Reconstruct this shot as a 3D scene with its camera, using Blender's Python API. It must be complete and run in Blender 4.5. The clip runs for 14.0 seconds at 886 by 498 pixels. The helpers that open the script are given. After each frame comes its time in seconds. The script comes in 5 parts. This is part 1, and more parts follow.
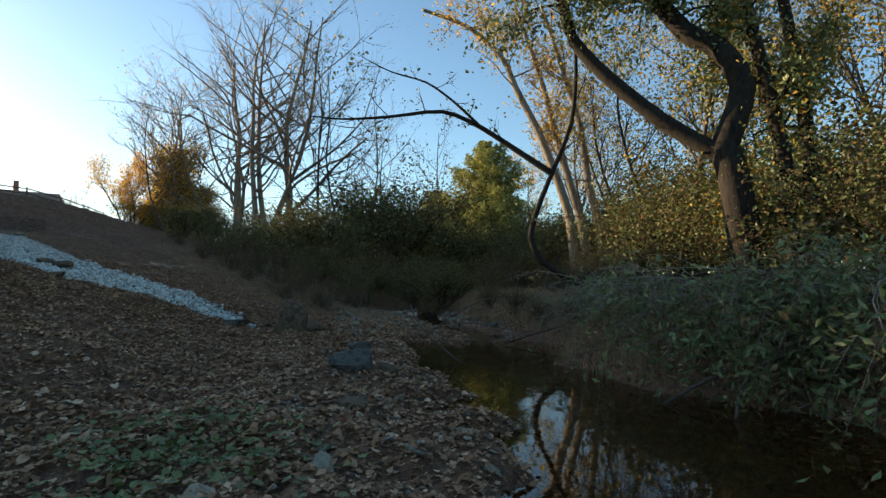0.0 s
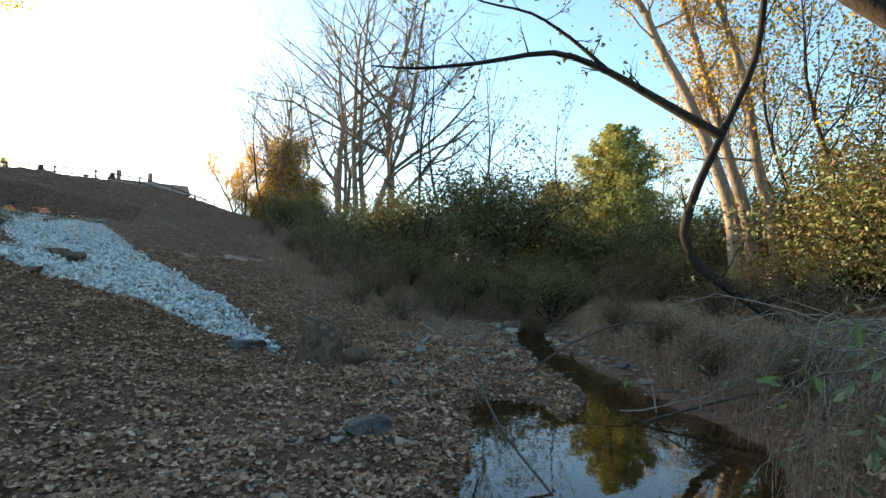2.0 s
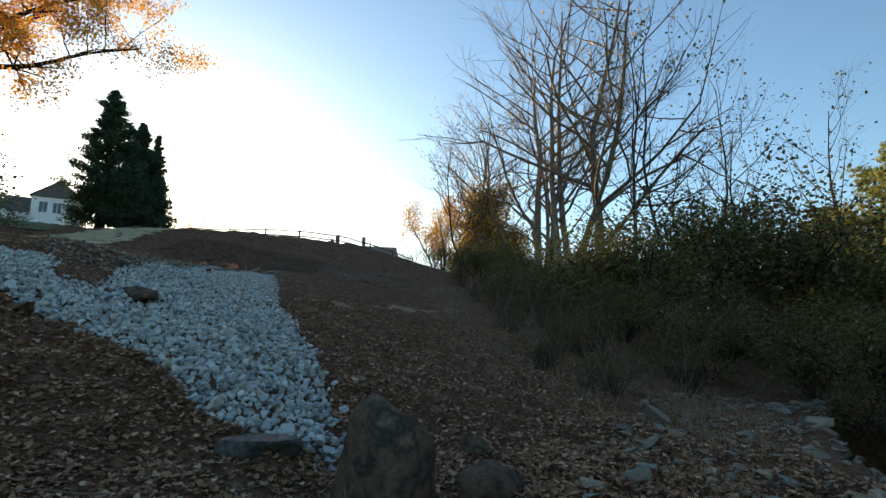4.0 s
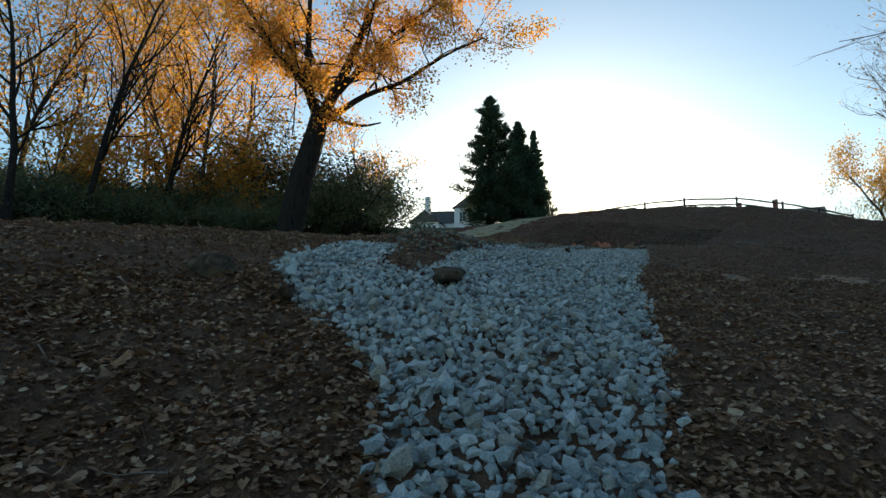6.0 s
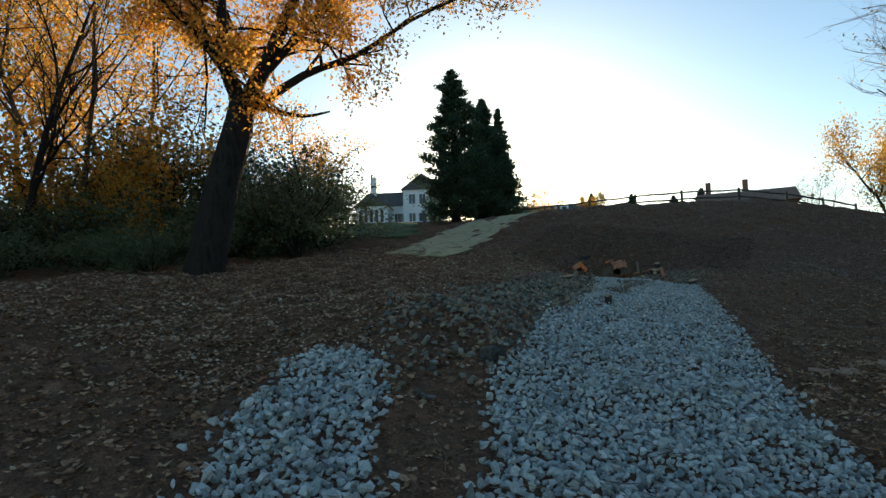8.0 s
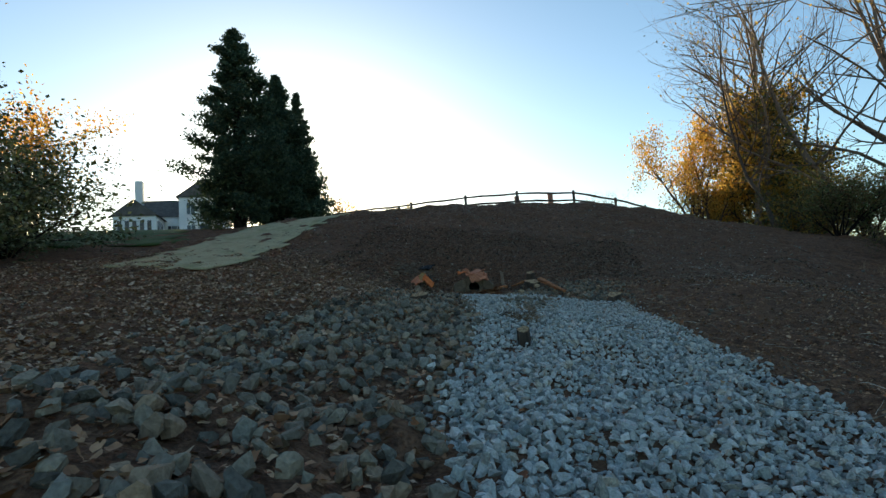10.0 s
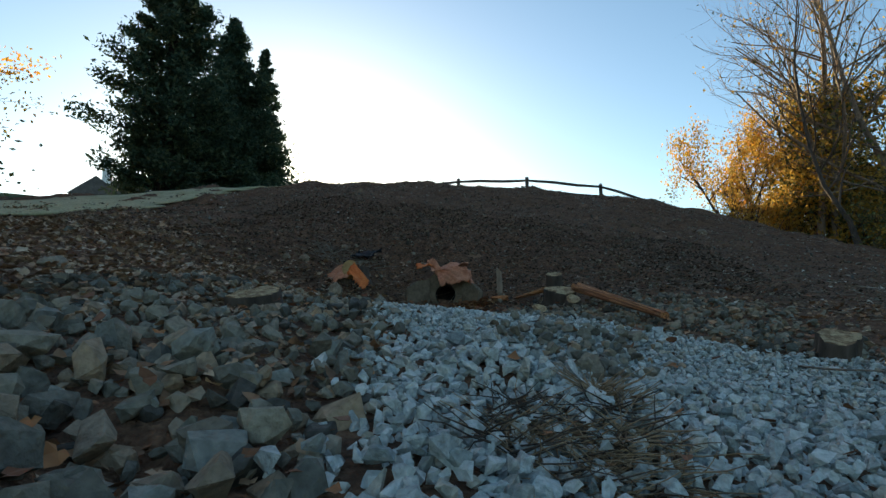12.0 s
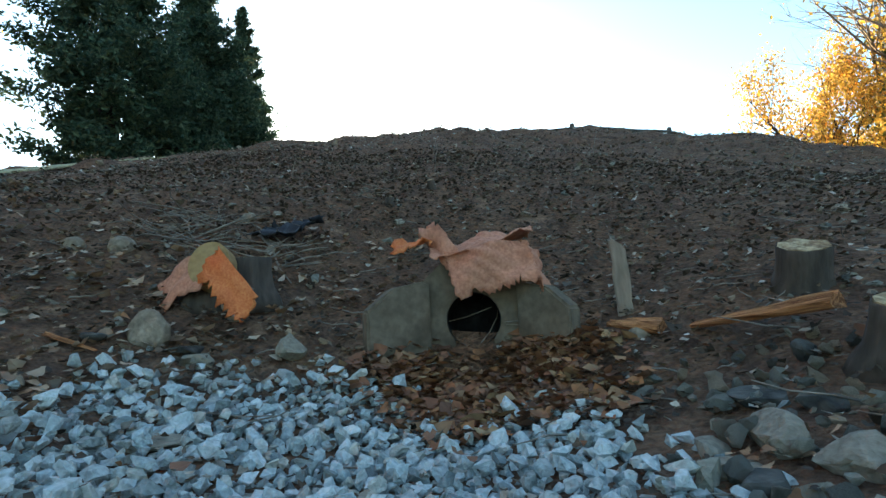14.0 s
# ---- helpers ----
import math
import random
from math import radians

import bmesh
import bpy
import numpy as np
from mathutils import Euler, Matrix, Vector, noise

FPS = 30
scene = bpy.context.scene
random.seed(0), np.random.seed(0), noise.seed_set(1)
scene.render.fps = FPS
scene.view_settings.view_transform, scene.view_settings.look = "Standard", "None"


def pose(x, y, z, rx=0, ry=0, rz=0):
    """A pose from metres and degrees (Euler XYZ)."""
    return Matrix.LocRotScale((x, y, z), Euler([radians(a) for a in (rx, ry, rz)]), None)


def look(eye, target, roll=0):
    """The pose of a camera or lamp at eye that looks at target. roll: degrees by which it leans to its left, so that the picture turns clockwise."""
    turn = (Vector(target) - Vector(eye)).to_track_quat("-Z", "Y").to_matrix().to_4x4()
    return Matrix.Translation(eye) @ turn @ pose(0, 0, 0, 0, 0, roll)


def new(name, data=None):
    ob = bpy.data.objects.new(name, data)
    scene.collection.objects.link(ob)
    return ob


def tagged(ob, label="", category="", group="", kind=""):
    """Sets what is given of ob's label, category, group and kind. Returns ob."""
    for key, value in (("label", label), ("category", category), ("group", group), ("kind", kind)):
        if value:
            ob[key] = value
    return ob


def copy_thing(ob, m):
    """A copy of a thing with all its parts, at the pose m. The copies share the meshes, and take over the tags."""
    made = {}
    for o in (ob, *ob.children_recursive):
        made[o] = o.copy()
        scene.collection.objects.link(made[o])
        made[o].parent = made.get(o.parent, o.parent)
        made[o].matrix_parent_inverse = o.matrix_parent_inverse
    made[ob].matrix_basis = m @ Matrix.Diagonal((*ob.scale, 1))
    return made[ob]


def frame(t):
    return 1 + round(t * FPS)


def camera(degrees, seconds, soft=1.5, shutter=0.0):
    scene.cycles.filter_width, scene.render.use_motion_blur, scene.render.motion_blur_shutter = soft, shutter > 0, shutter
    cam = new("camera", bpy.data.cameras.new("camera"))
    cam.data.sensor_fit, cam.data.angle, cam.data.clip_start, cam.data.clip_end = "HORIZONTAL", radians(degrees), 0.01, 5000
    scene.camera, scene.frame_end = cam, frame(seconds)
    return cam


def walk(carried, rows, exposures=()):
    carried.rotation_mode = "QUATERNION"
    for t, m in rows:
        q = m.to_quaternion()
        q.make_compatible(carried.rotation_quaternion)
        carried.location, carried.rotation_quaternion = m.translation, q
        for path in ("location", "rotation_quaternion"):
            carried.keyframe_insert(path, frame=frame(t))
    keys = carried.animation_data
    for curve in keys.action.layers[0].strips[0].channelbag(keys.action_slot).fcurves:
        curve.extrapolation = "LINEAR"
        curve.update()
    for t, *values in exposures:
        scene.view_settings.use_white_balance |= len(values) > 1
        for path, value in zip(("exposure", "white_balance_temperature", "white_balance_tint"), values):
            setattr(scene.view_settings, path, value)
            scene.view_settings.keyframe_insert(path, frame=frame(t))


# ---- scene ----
cam = camera(78, 14.0, soft=1.45)
PATH = [
    (0.0, 2.523, -34.683, -1.780, -36.768, 3.813, -0.650),
    (0.5, 2.957, -34.306, -1.811, -40.677, 1.506, 0.953),
    (1.0, 4.087, -33.417, -2.112, -35.154, 4.844, 2.015),
    (1.5, 5.268, -31.909, -2.384, -30.264, 4.996, 1.782),
    (2.0, 6.321, -30.280, -1.349, -24.174, 3.302, 1.448),
    (2.2, 6.556, -29.789, -1.082, -22.400, 2.167, 1.749),
    (4.3, 9.150, -22.810, -1.670, 5.740, 9.590, 1.840),
    (4.5, 9.140, -22.080, -1.480, 11.290, 9.130, 2.240),
    (5.0, 9.327, -20.921, -1.342, 22.918, 8.479, 3.545),
    (5.5, 9.364, -20.289, -1.581, 33.133, 8.877, 1.903),
    (6.0, 8.894, -19.662, -1.611, 38.908, 7.176, 0.486),
    (6.5, 8.054, -18.937, -1.193, 39.821, 7.123, 3.267),
    (7.0, 6.881, -18.124, -0.389, 38.116, 5.143, -2.383),
    (7.5, 5.697, -17.087, 0.434, 37.352, 4.918, -0.588),
    (8.0, 4.356, -15.864, 1.164, 32.833, 4.110, -1.817),
    (8.5, 3.066, -14.272, 1.616, 28.480, 4.741, -2.762),
    (9.0, 1.853, -12.562, 1.664, 19.037, 4.521, -3.705),
    (9.2, 1.600, -11.930, 1.440, 15.400, 4.450, -4.200),
    (11.3, 0.293, -4.594, 1.278, 10.170, 6.373, -3.109),
    (11.5, 0.254, -3.929, 1.292, 10.560, 6.463, -1.573),
    (12.0, 0.167, -2.410, 1.301, 11.929, 6.690, 0.359),
    (12.5, 0.034, -1.148, 1.359, 15.675, 7.149, 2.016),
    (13.0, -0.221, 0.011, 1.460, 15.948, 6.727, 1.329),
    (13.5, -0.528, 1.157, 1.591, 14.789, 5.417, -3.984),
    (14.0, -0.806, 2.343, 1.673, 14.568, 5.237, -2.988),
]
EXPOSURE = [(0.0, 1.13, 6600, 3), (0.5, 2.03, 6600, 4), (1.0, 2.25, 6700, 4), (1.5, 2.28, 6800, 5), (2.2, 2.03, 6800, 5), (4.3, 0.93, 6600, 2), (5.0, 0.73, 6600, 0), (7.0, 0.73, 6600, 0), (9.2, 0.85, 6600, 1),
            (11.3, 0.95, 6700, 1), (12.5, 0.95, 6700, 1), (13.5, 1.48, 6800, 1), (14.0, 2.2, 6550, -1)]
walk(cam, [(t, pose(x, y, z, 90 + pitch, 0, yaw) @ pose(0, 0, 0, 0, 0, roll)) for t, x, y, z, yaw, pitch, roll in PATH], EXPOSURE)

# ---- daylight: a low sun behind the hill ----
SUN_UP, SUN_BEARING = radians(8.5), radians(-27.0)
world = bpy.data.worlds.new("sky")
scene.world = world
world.use_nodes = True
sky = world.node_tree.nodes.new("ShaderNodeTexSky")
sky.sky_type, sky.sun_disc = "NISHITA", False
sky.sun_elevation, sky.sun_rotation = SUN_UP, SUN_BEARING
sky.air_density, sky.dust_density, sky.ozone_density = 0.92, 0.62, 2.2
world.node_tree.links.new(sky.outputs[0], world.node_tree.nodes["Background"].inputs[0])
world.node_tree.nodes["Background"].inputs[1].default_value = 0.15
sun = new("sun", bpy.data.lights.new("sun", "SUN"))
sun.data.energy, sun.data.angle, sun.data.color = 5.0, radians(0.6), (1.0, 0.76, 0.48)
toward = Vector((math.sin(SUN_BEARING) * math.cos(SUN_UP), math.cos(SUN_BEARING) * math.cos(SUN_UP), math.sin(SUN_UP)))
sun.matrix_world = look(toward * 200, (0, 0, 0))


# ---- materials ----
def material(name, colours, scale=4.0, rough=0.85, relief=0.0, fine=30.0, metal=0.0, islands=False, clear=0.0, streak=None, tint=0.12, per_object=False):
    """Two-scale mottled surface from a ramp of colours; islands: each loose piece draws its own colour."""
    m = bpy.data.materials.new(name)
    m.use_nodes = True
    nt = m.node_tree
    n, l = nt.nodes, nt.links
    p = n["Principled BSDF"]
    p.inputs["Roughness"].default_value, p.inputs["Metallic"].default_value = rough, metal
    p.inputs["Specular IOR Level"].default_value = 0.5 if rough < 0.6 else 0.18
    co = n.new("ShaderNodeTexCoord")
    place = co.outputs["Object"]
    if streak:
        sc = n.new("ShaderNodeMapping")
        sc.inputs["Scale"].default_value = streak
        l.new(place, sc.inputs[0])
        place = sc.outputs[0]
    big, small = n.new("ShaderNodeTexNoise"), n.new("ShaderNodeTexNoise")
    big.inputs["Scale"].default_value, small.inputs["Scale"].default_value = scale, fine
    big.inputs["Detail"].default_value, small.inputs["Detail"].default_value = 5, 4
    l.new(place, big.inputs["Vector"]), l.new(place, small.inputs["Vector"])
    ramp = n.new("ShaderNodeValToRGB")
    while len(ramp.color_ramp.elements) < len(colours):
        ramp.color_ramp.elements.new(0.5)
    for i, c in enumerate(colours):
        ramp.color_ramp.elements[i].position = (0.02 + 0.96 * i / (len(colours) - 1)) if (islands or per_object) else (0.3 + 0.4 * i / (len(colours) - 1))
        ramp.color_ramp.elements[i].color = (*c, 1)
    if islands or per_object:
        g = n.new("ShaderNodeNewGeometry" if islands else "ShaderNodeObjectInfo")
        l.new(g.outputs["Random Per Island" if islands else "Random"], ramp.inputs[0])
    else:
        l.new(big.outputs["Fac"], ramp.inputs[0])
    mul = n.new("ShaderNodeMix")
    mul.data_type, mul.blend_type = "RGBA", "OVERLAY"
    mul.inputs["Factor"].default_value = min(1.0, 0.35 + 2.5 * tint)
    l.new(ramp.outputs[0], mul.inputs["A"])
    l.new(small.outputs["Fac"], mul.inputs["B"])
    l.new(mul.outputs["Result"], p.inputs["Base Color"])
    if relief:
        b = n.new("ShaderNodeBump")
        b.inputs["Strength"].default_value, b.inputs["Distance"].default_value = 0.8, relief
        l.new(small.outputs["Fac"], b.inputs["Height"])
        l.new(b.outputs[0], p.inputs["Normal"])
    if clear:
        t = n.new("ShaderNodeBsdfTranslucent")
        l.new(mul.outputs["Result"], t.inputs["Color"])
        mix = n.new("ShaderNodeMixShader")
        mix.inputs[0].default_value = clear
        l.new(p.outputs[0], mix.inputs[1]), l.new(t.outputs[0], mix.inputs[2])
        l.new(mix.outputs[0], n["Material Output"].inputs[0])
    return m


M = {
    "litter": material("leaf_litter_soil", [(0.079, 0.043, 0.028), (0.192, 0.107, 0.062), (0.109, 0.062, 0.040), (0.262, 0.155, 0.094)], 3.3, 0.95, 0.06, 38, tint=0.34),
    "leaf": material("fallen_leaf", [(0.177, 0.092, 0.050), (0.319, 0.183, 0.104), (0.472, 0.307, 0.183), (0.130, 0.073, 0.044), (0.354, 0.203, 0.112), (0.236, 0.109, 0.050), (0.566, 0.401, 0.260)], 8, 0.8, 0, 20, islands=True),
    # leaf_pale: the sheen of curled leaves, put into paler base colours
    "leaf_pale": material("sheen_pale_fallen_leaf", [(0.45, 0.32, 0.22), (0.27, 0.17, 0.105), (0.58, 0.46, 0.34), (0.2, 0.12, 0.072), (0.38, 0.25, 0.155), (0.5, 0.38, 0.27)], 8, 0.8, 0, 20, islands=True),
    "scrap": material("leaf_scrap", [(0.19, 0.145, 0.1), (0.075, 0.05, 0.033), (0.36, 0.31, 0.24), (0.035, 0.025, 0.018), (0.13, 0.08, 0.048), (0.05, 0.036, 0.026), (0.085, 0.06, 0.042), (0.04, 0.03, 0.022)], 8, 0.8, 0, 20, islands=True),
    "chip": material("pale_wood_chip", [(0.5, 0.43, 0.34), (0.3, 0.23, 0.165), (0.62, 0.57, 0.49), (0.22, 0.15, 0.1), (0.42, 0.36, 0.28)], 8, 0.85, 0, 25, islands=True),
    "hay": material("dry_grass_stalk", [(0.24, 0.155, 0.09), (0.38, 0.27, 0.165), (0.12, 0.075, 0.042)], 14, 0.85, 0, 30),
    "leaf_bright": material("fresh_fallen_leaf", [(0.25, 0.1, 0.048), (0.17, 0.075, 0.042), (0.34, 0.155, 0.065), (0.11, 0.055, 0.034), (0.22, 0.105, 0.062), (0.38, 0.24, 0.12)], 8, 0.75, 0, 20, islands=True),
    "limestone": material("pale_crushed_limestone", [(0.44, 0.47, 0.45), (0.62, 0.64, 0.61), (0.34, 0.37, 0.36), (0.7, 0.71, 0.67), (0.5, 0.53, 0.5), (0.2, 0.23, 0.225), (0.53, 0.49, 0.4), (0.4, 0.45, 0.44), (0.57, 0.61, 0.59), (0.28, 0.3, 0.28)], 14, 0.8, 0.02, 60, islands=True),
    "limestone_piece": material("pale_limestone_piece", [(0.44, 0.47, 0.45), (0.62, 0.64, 0.61), (0.34, 0.37, 0.36), (0.7, 0.71, 0.67), (0.5, 0.53, 0.5), (0.2, 0.23, 0.225), (0.53, 0.49, 0.4), (0.4, 0.45, 0.44), (0.57, 0.61, 0.59), (0.28, 0.3, 0.28)], 14, 0.8, 0.02, 60, per_object=True),
    "shale": material("grey_green_field_stone", [(0.18, 0.168, 0.13), (0.32, 0.275, 0.2), (0.12, 0.118, 0.098), (0.35, 0.25, 0.16), (0.235, 0.215, 0.168), (0.082, 0.075, 0.062), (0.26, 0.26, 0.22)], 7, 0.8, 0.02, 40, islands=True),
    "shale_piece": material("field_stone_piece", [(0.18, 0.168, 0.13), (0.32, 0.275, 0.2), (0.12, 0.118, 0.098), (0.35, 0.25, 0.16), (0.235, 0.215, 0.168), (0.082, 0.075, 0.062), (0.26, 0.26, 0.22)], 7, 0.8, 0.02, 40, per_object=True),
    "boulder": material("weathered_boulder", [(0.075, 0.05, 0.03), (0.14, 0.098, 0.062), (0.05, 0.04, 0.03), (0.18, 0.13, 0.085)], 3.5, 0.9, 0.015, 26),
    "slate": material("dark_slate", [(0.052, 0.047, 0.04), (0.095, 0.088, 0.074), (0.036, 0.033, 0.029), (0.12, 0.11, 0.092)], 4.5, 0.7, 0.012, 28),
    "bark": material("grey_brown_bark", [(0.054, 0.041, 0.032), (0.107, 0.083, 0.065), (0.039, 0.032, 0.026)], 5, 0.95, 0.02, 26, streak=(1, 1, 0.25)),
    "bark_dark": material("near_black_bark", [(0.015, 0.012, 0.010), (0.033, 0.026, 0.021), (0.012, 0.010, 0.008)], 5, 0.9, 0.02, 26, streak=(1, 1, 0.25)),
    "orange": material("orange_maple_leaf", [(0.74, 0.3, 0.04), (0.85, 0.43, 0.07), (0.58, 0.22, 0.035), (0.82, 0.5, 0.11), (0.64, 0.31, 0.07)], 6, 0.6, 0, 20, islands=True, clear=0.6),
    "yellow": material("yellow_autumn_leaf", [(0.625, 0.388, 0.062), (0.475, 0.325, 0.075), (0.688, 0.475, 0.112), (0.375, 0.250, 0.062), (0.525, 0.275, 0.050)], 6, 0.6, 0, 20, islands=True, clear=0.55),
    "olive": material("olive_green_leaf", [(0.084, 0.105, 0.035), (0.140, 0.154, 0.049), (0.063, 0.077, 0.028), (0.196, 0.182, 0.063)], 6, 0.6, 0, 20, islands=True, clear=0.18),
    "green": material("dull_green_leaf", [(0.120, 0.155, 0.053), (0.180, 0.210, 0.068), (0.084, 0.110, 0.041), (0.240, 0.235, 0.083)], 6, 0.55, 0, 20, islands=True, clear=0.15),
    "hedge": material("dark_hedge_leaf", [(0.068, 0.099, 0.041), (0.111, 0.145, 0.054), (0.051, 0.071, 0.034), (0.170, 0.178, 0.076)], 6, 0.5, 0, 20, islands=True, clear=0.06),
    "brush": material("dry_brown_brush", [(0.106, 0.068, 0.038), (0.176, 0.114, 0.058), (0.132, 0.114, 0.051), (0.229, 0.137, 0.064)], 6, 0.85, 0, 20, islands=True, clear=0.2),
    "cedar": material("dark_cedar_needle", [(0.034, 0.064, 0.042), (0.06, 0.098, 0.057), (0.042, 0.072, 0.052), (0.083, 0.113, 0.064), (0.105, 0.142, 0.08)], 6, 0.8, 0, 20, islands=True, clear=0.2),
    "pine": material("yellow_green_pine_needle", [(0.27, 0.29, 0.09), (0.38, 0.36, 0.11), (0.19, 0.22, 0.075), (0.42, 0.36, 0.12)], 6, 0.7, 0, 20, islands=True, clear=0.25),
    "grass": material("lawn_grass", [(0.035, 0.075, 0.02), (0.055, 0.1, 0.03), (0.075, 0.105, 0.035)], 0.8, 0.9, 0.02, 40),
    "straw": material("straw_erosion_blanket", [(0.330, 0.297, 0.176), (0.440, 0.396, 0.242), (0.275, 0.275, 0.143)], 1.2, 0.95, 0.01, 30),
    "clay": material("pale_dry_clay", [(0.27, 0.17, 0.11), (0.38, 0.25, 0.17), (0.2, 0.13, 0.09)], 2, 0.95, 0.01, 20),
    "concrete": material("stained_concrete", [(0.3, 0.235, 0.17), (0.2, 0.152, 0.105), (0.36, 0.29, 0.21)], 7, 0.9, 0.004, 50),
    "headwall": material("damp_stained_concrete", [(0.115, 0.088, 0.06), (0.17, 0.13, 0.09), (0.06, 0.044, 0.03)], 3.2, 0.9, 0.003, 22, tint=0.1),
    "sawn": material("tan_sawn_log_end", [(0.3, 0.185, 0.075), (0.36, 0.235, 0.105), (0.25, 0.15, 0.06)], 5, 0.85, 0.002, 30, tint=0.02),
    "pipe": material("dark_corrugated_pipe", [(0.02, 0.02, 0.022), (0.035, 0.035, 0.04)], 6, 0.6, 0.004, 30),
    "cloth": material("faded_orange_filter_cloth", [(0.5, 0.19, 0.105), (0.58, 0.27, 0.17), (0.36, 0.13, 0.07)], 4, 0.8, 0.002, 60, tint=0.08, clear=0.12),
    "cloth_hot": material("bright_orange_cloth", [(0.68, 0.16, 0.05), (0.76, 0.24, 0.08), (0.55, 0.12, 0.04)], 5, 0.75, 0.003, 90, clear=0.2),
    "cut": material("fresh_cut_wood", [(0.36, 0.25, 0.13), (0.47, 0.35, 0.2), (0.2, 0.12, 0.06), (0.42, 0.3, 0.165)], 13, 0.85, 0.01, 70, tint=0.2),
    "split": material("orange_split_cedar_wood", [(0.42, 0.15, 0.05), (0.56, 0.25, 0.1), (0.2, 0.07, 0.028), (0.46, 0.2, 0.08)], 3.5, 0.8, 0.012, 26, streak=(16, 16, 0.3), tint=0.3),
    "twig": material("dead_twig", [(0.168, 0.132, 0.102), (0.264, 0.216, 0.168), (0.108, 0.084, 0.066)], 5, 0.9, 0.004, 30),
    "rail": material("weathered_fence_wood", [(0.07, 0.06, 0.05), (0.12, 0.105, 0.09), (0.05, 0.043, 0.036)], 4, 0.9, 0.006, 30),
    "white": material("white_painted_siding", [(0.7, 0.7, 0.68), (0.78, 0.78, 0.76)], 2, 0.6, 0.0, 20, tint=0.0),
    "roof": material("grey_brown_shingle", [(0.09, 0.08, 0.075), (0.14, 0.125, 0.115)], 2, 0.9, 0.01, 15),
    "roof_brown": material("sunlit_brown_shingle", [(0.2, 0.13, 0.09), (0.28, 0.19, 0.14)], 2, 0.9, 0.01, 15),
    # bark_warm: grey-tan bark with sunlight put into its lighter, warmer colours
    "bark_warm": material("sunlit_grey_tan_bark", [(0.165, 0.125, 0.092), (0.28, 0.215, 0.16), (0.11, 0.085, 0.065)], 4, 0.95, 0.015, 26, streak=(1, 1, 0.25)),
    "brick": material("red_brown_brick", [(0.24, 0.12, 0.085), (0.32, 0.17, 0.12), (0.19, 0.1, 0.08)], 6, 0.9, 0.005, 20),
    "glass": material("dark_window_glass", [(0.02, 0.025, 0.03), (0.035, 0.04, 0.05)], 1, 0.08),
    "shutter": material("dark_blue_shutter", [(0.03, 0.05, 0.1), (0.04, 0.065, 0.13)], 2, 0.6),
}


def water_material():
    m = bpy.data.materials.new("still_creek_water")
    m.use_nodes = True
    n, l = m.node_tree.nodes, m.node_tree.links
    p = n["Principled BSDF"]
    p.inputs["Base Color"].default_value = (0.42, 0.32, 0.14, 1)
    p.inputs["Roughness"].default_value, p.inputs["IOR"].default_value = 0.02, 1.33
    p.inputs["Transmission Weight"].default_value = 1.0
    co, w, b = n.new("ShaderNodeTexCoord"), n.new("ShaderNodeTexNoise"), n.new("ShaderNodeBump")
    w.inputs["Scale"].default_value, w.inputs["Detail"].default_value = 2.2, 3
    b.inputs["Strength"].default_value, b.inputs["Distance"].default_value = 0.12, 0.02
    l.new(co.outputs["Object"], w.inputs["Vector"]), l.new(w.outputs["Fac"], b.inputs["Height"]), l.new(b.outputs[0], p.inputs["Normal"])
    return m


M["water"] = water_material()


# ---- mesh helpers ----
def mesh_of(name, verts, faces, mat, smooth_shade=False):
    me = bpy.data.meshes.new(name)
    me.from_pydata([tuple(v) for v in verts], [], [tuple(f) for f in faces])
    me.materials.append(mat)
    if smooth_shade:
        me.polygons.foreach_set("use_smooth", [True] * len(me.polygons))
    me.update()
    return me


def array_mesh(name, verts, faces, mat, smooth_shade=False):
    """A mesh from numpy arrays; faces is an (n, k) array."""
    me = bpy.data.meshes.new(name)
    verts, faces = np.asarray(verts, np.float32), np.asarray(faces, np.int32)
    me.vertices.add(len(verts)), me.loops.add(faces.size), me.polygons.add(len(faces))
    me.vertices.foreach_set("co", verts.ravel())
    me.loops.foreach_set("vertex_index", faces.ravel())
    me.polygons.foreach_set("loop_start", np.arange(0, faces.size, faces.shape[1], dtype=np.int32))
    me.polygons.foreach_set("use_smooth", np.full(len(faces), smooth_shade))
    me.materials.append(mat)
    me.update(calc_edges=True)
    return me


def part(name, me, parent, label=""):
    ob = new(name, me)
    ob.parent = parent
    if label:
        ob["label"] = label
    return ob


def thing(name, label, category, at=(0, 0, 0), group="", kind=""):
    ob = new(name)
    ob.empty_display_size = 0.1
    ob.location = at
    return tagged(ob, label, category, group, kind)


def from_bm(name, bm, mat, smooth_shade=False):
    me = bpy.data.meshes.new(name)
    bm.to_mesh(me)
    bm.free()
    me.materials.append(mat)
    if smooth_shade:
        me.polygons.foreach_set("use_smooth", [True] * len(me.polygons))
    return me


def box_bm(sx, sy, sz, centre=(0, 0, 0), bevel=0.0, m=None):
    bm = bmesh.new()
    bmesh.ops.create_cube(bm, size=1.0)
    bmesh.ops.scale(bm, vec=(sx, sy, sz), verts=bm.verts)
    if bevel:
        bmesh.ops.bevel(bm, geom=bm.edges[:], offset=bevel, segments=2, affect="EDGES")
    bmesh.ops.translate(bm, vec=centre, verts=bm.verts)
    if m is not None:
        bmesh.ops.transform(bm, matrix=m, verts=bm.verts)
    return bm


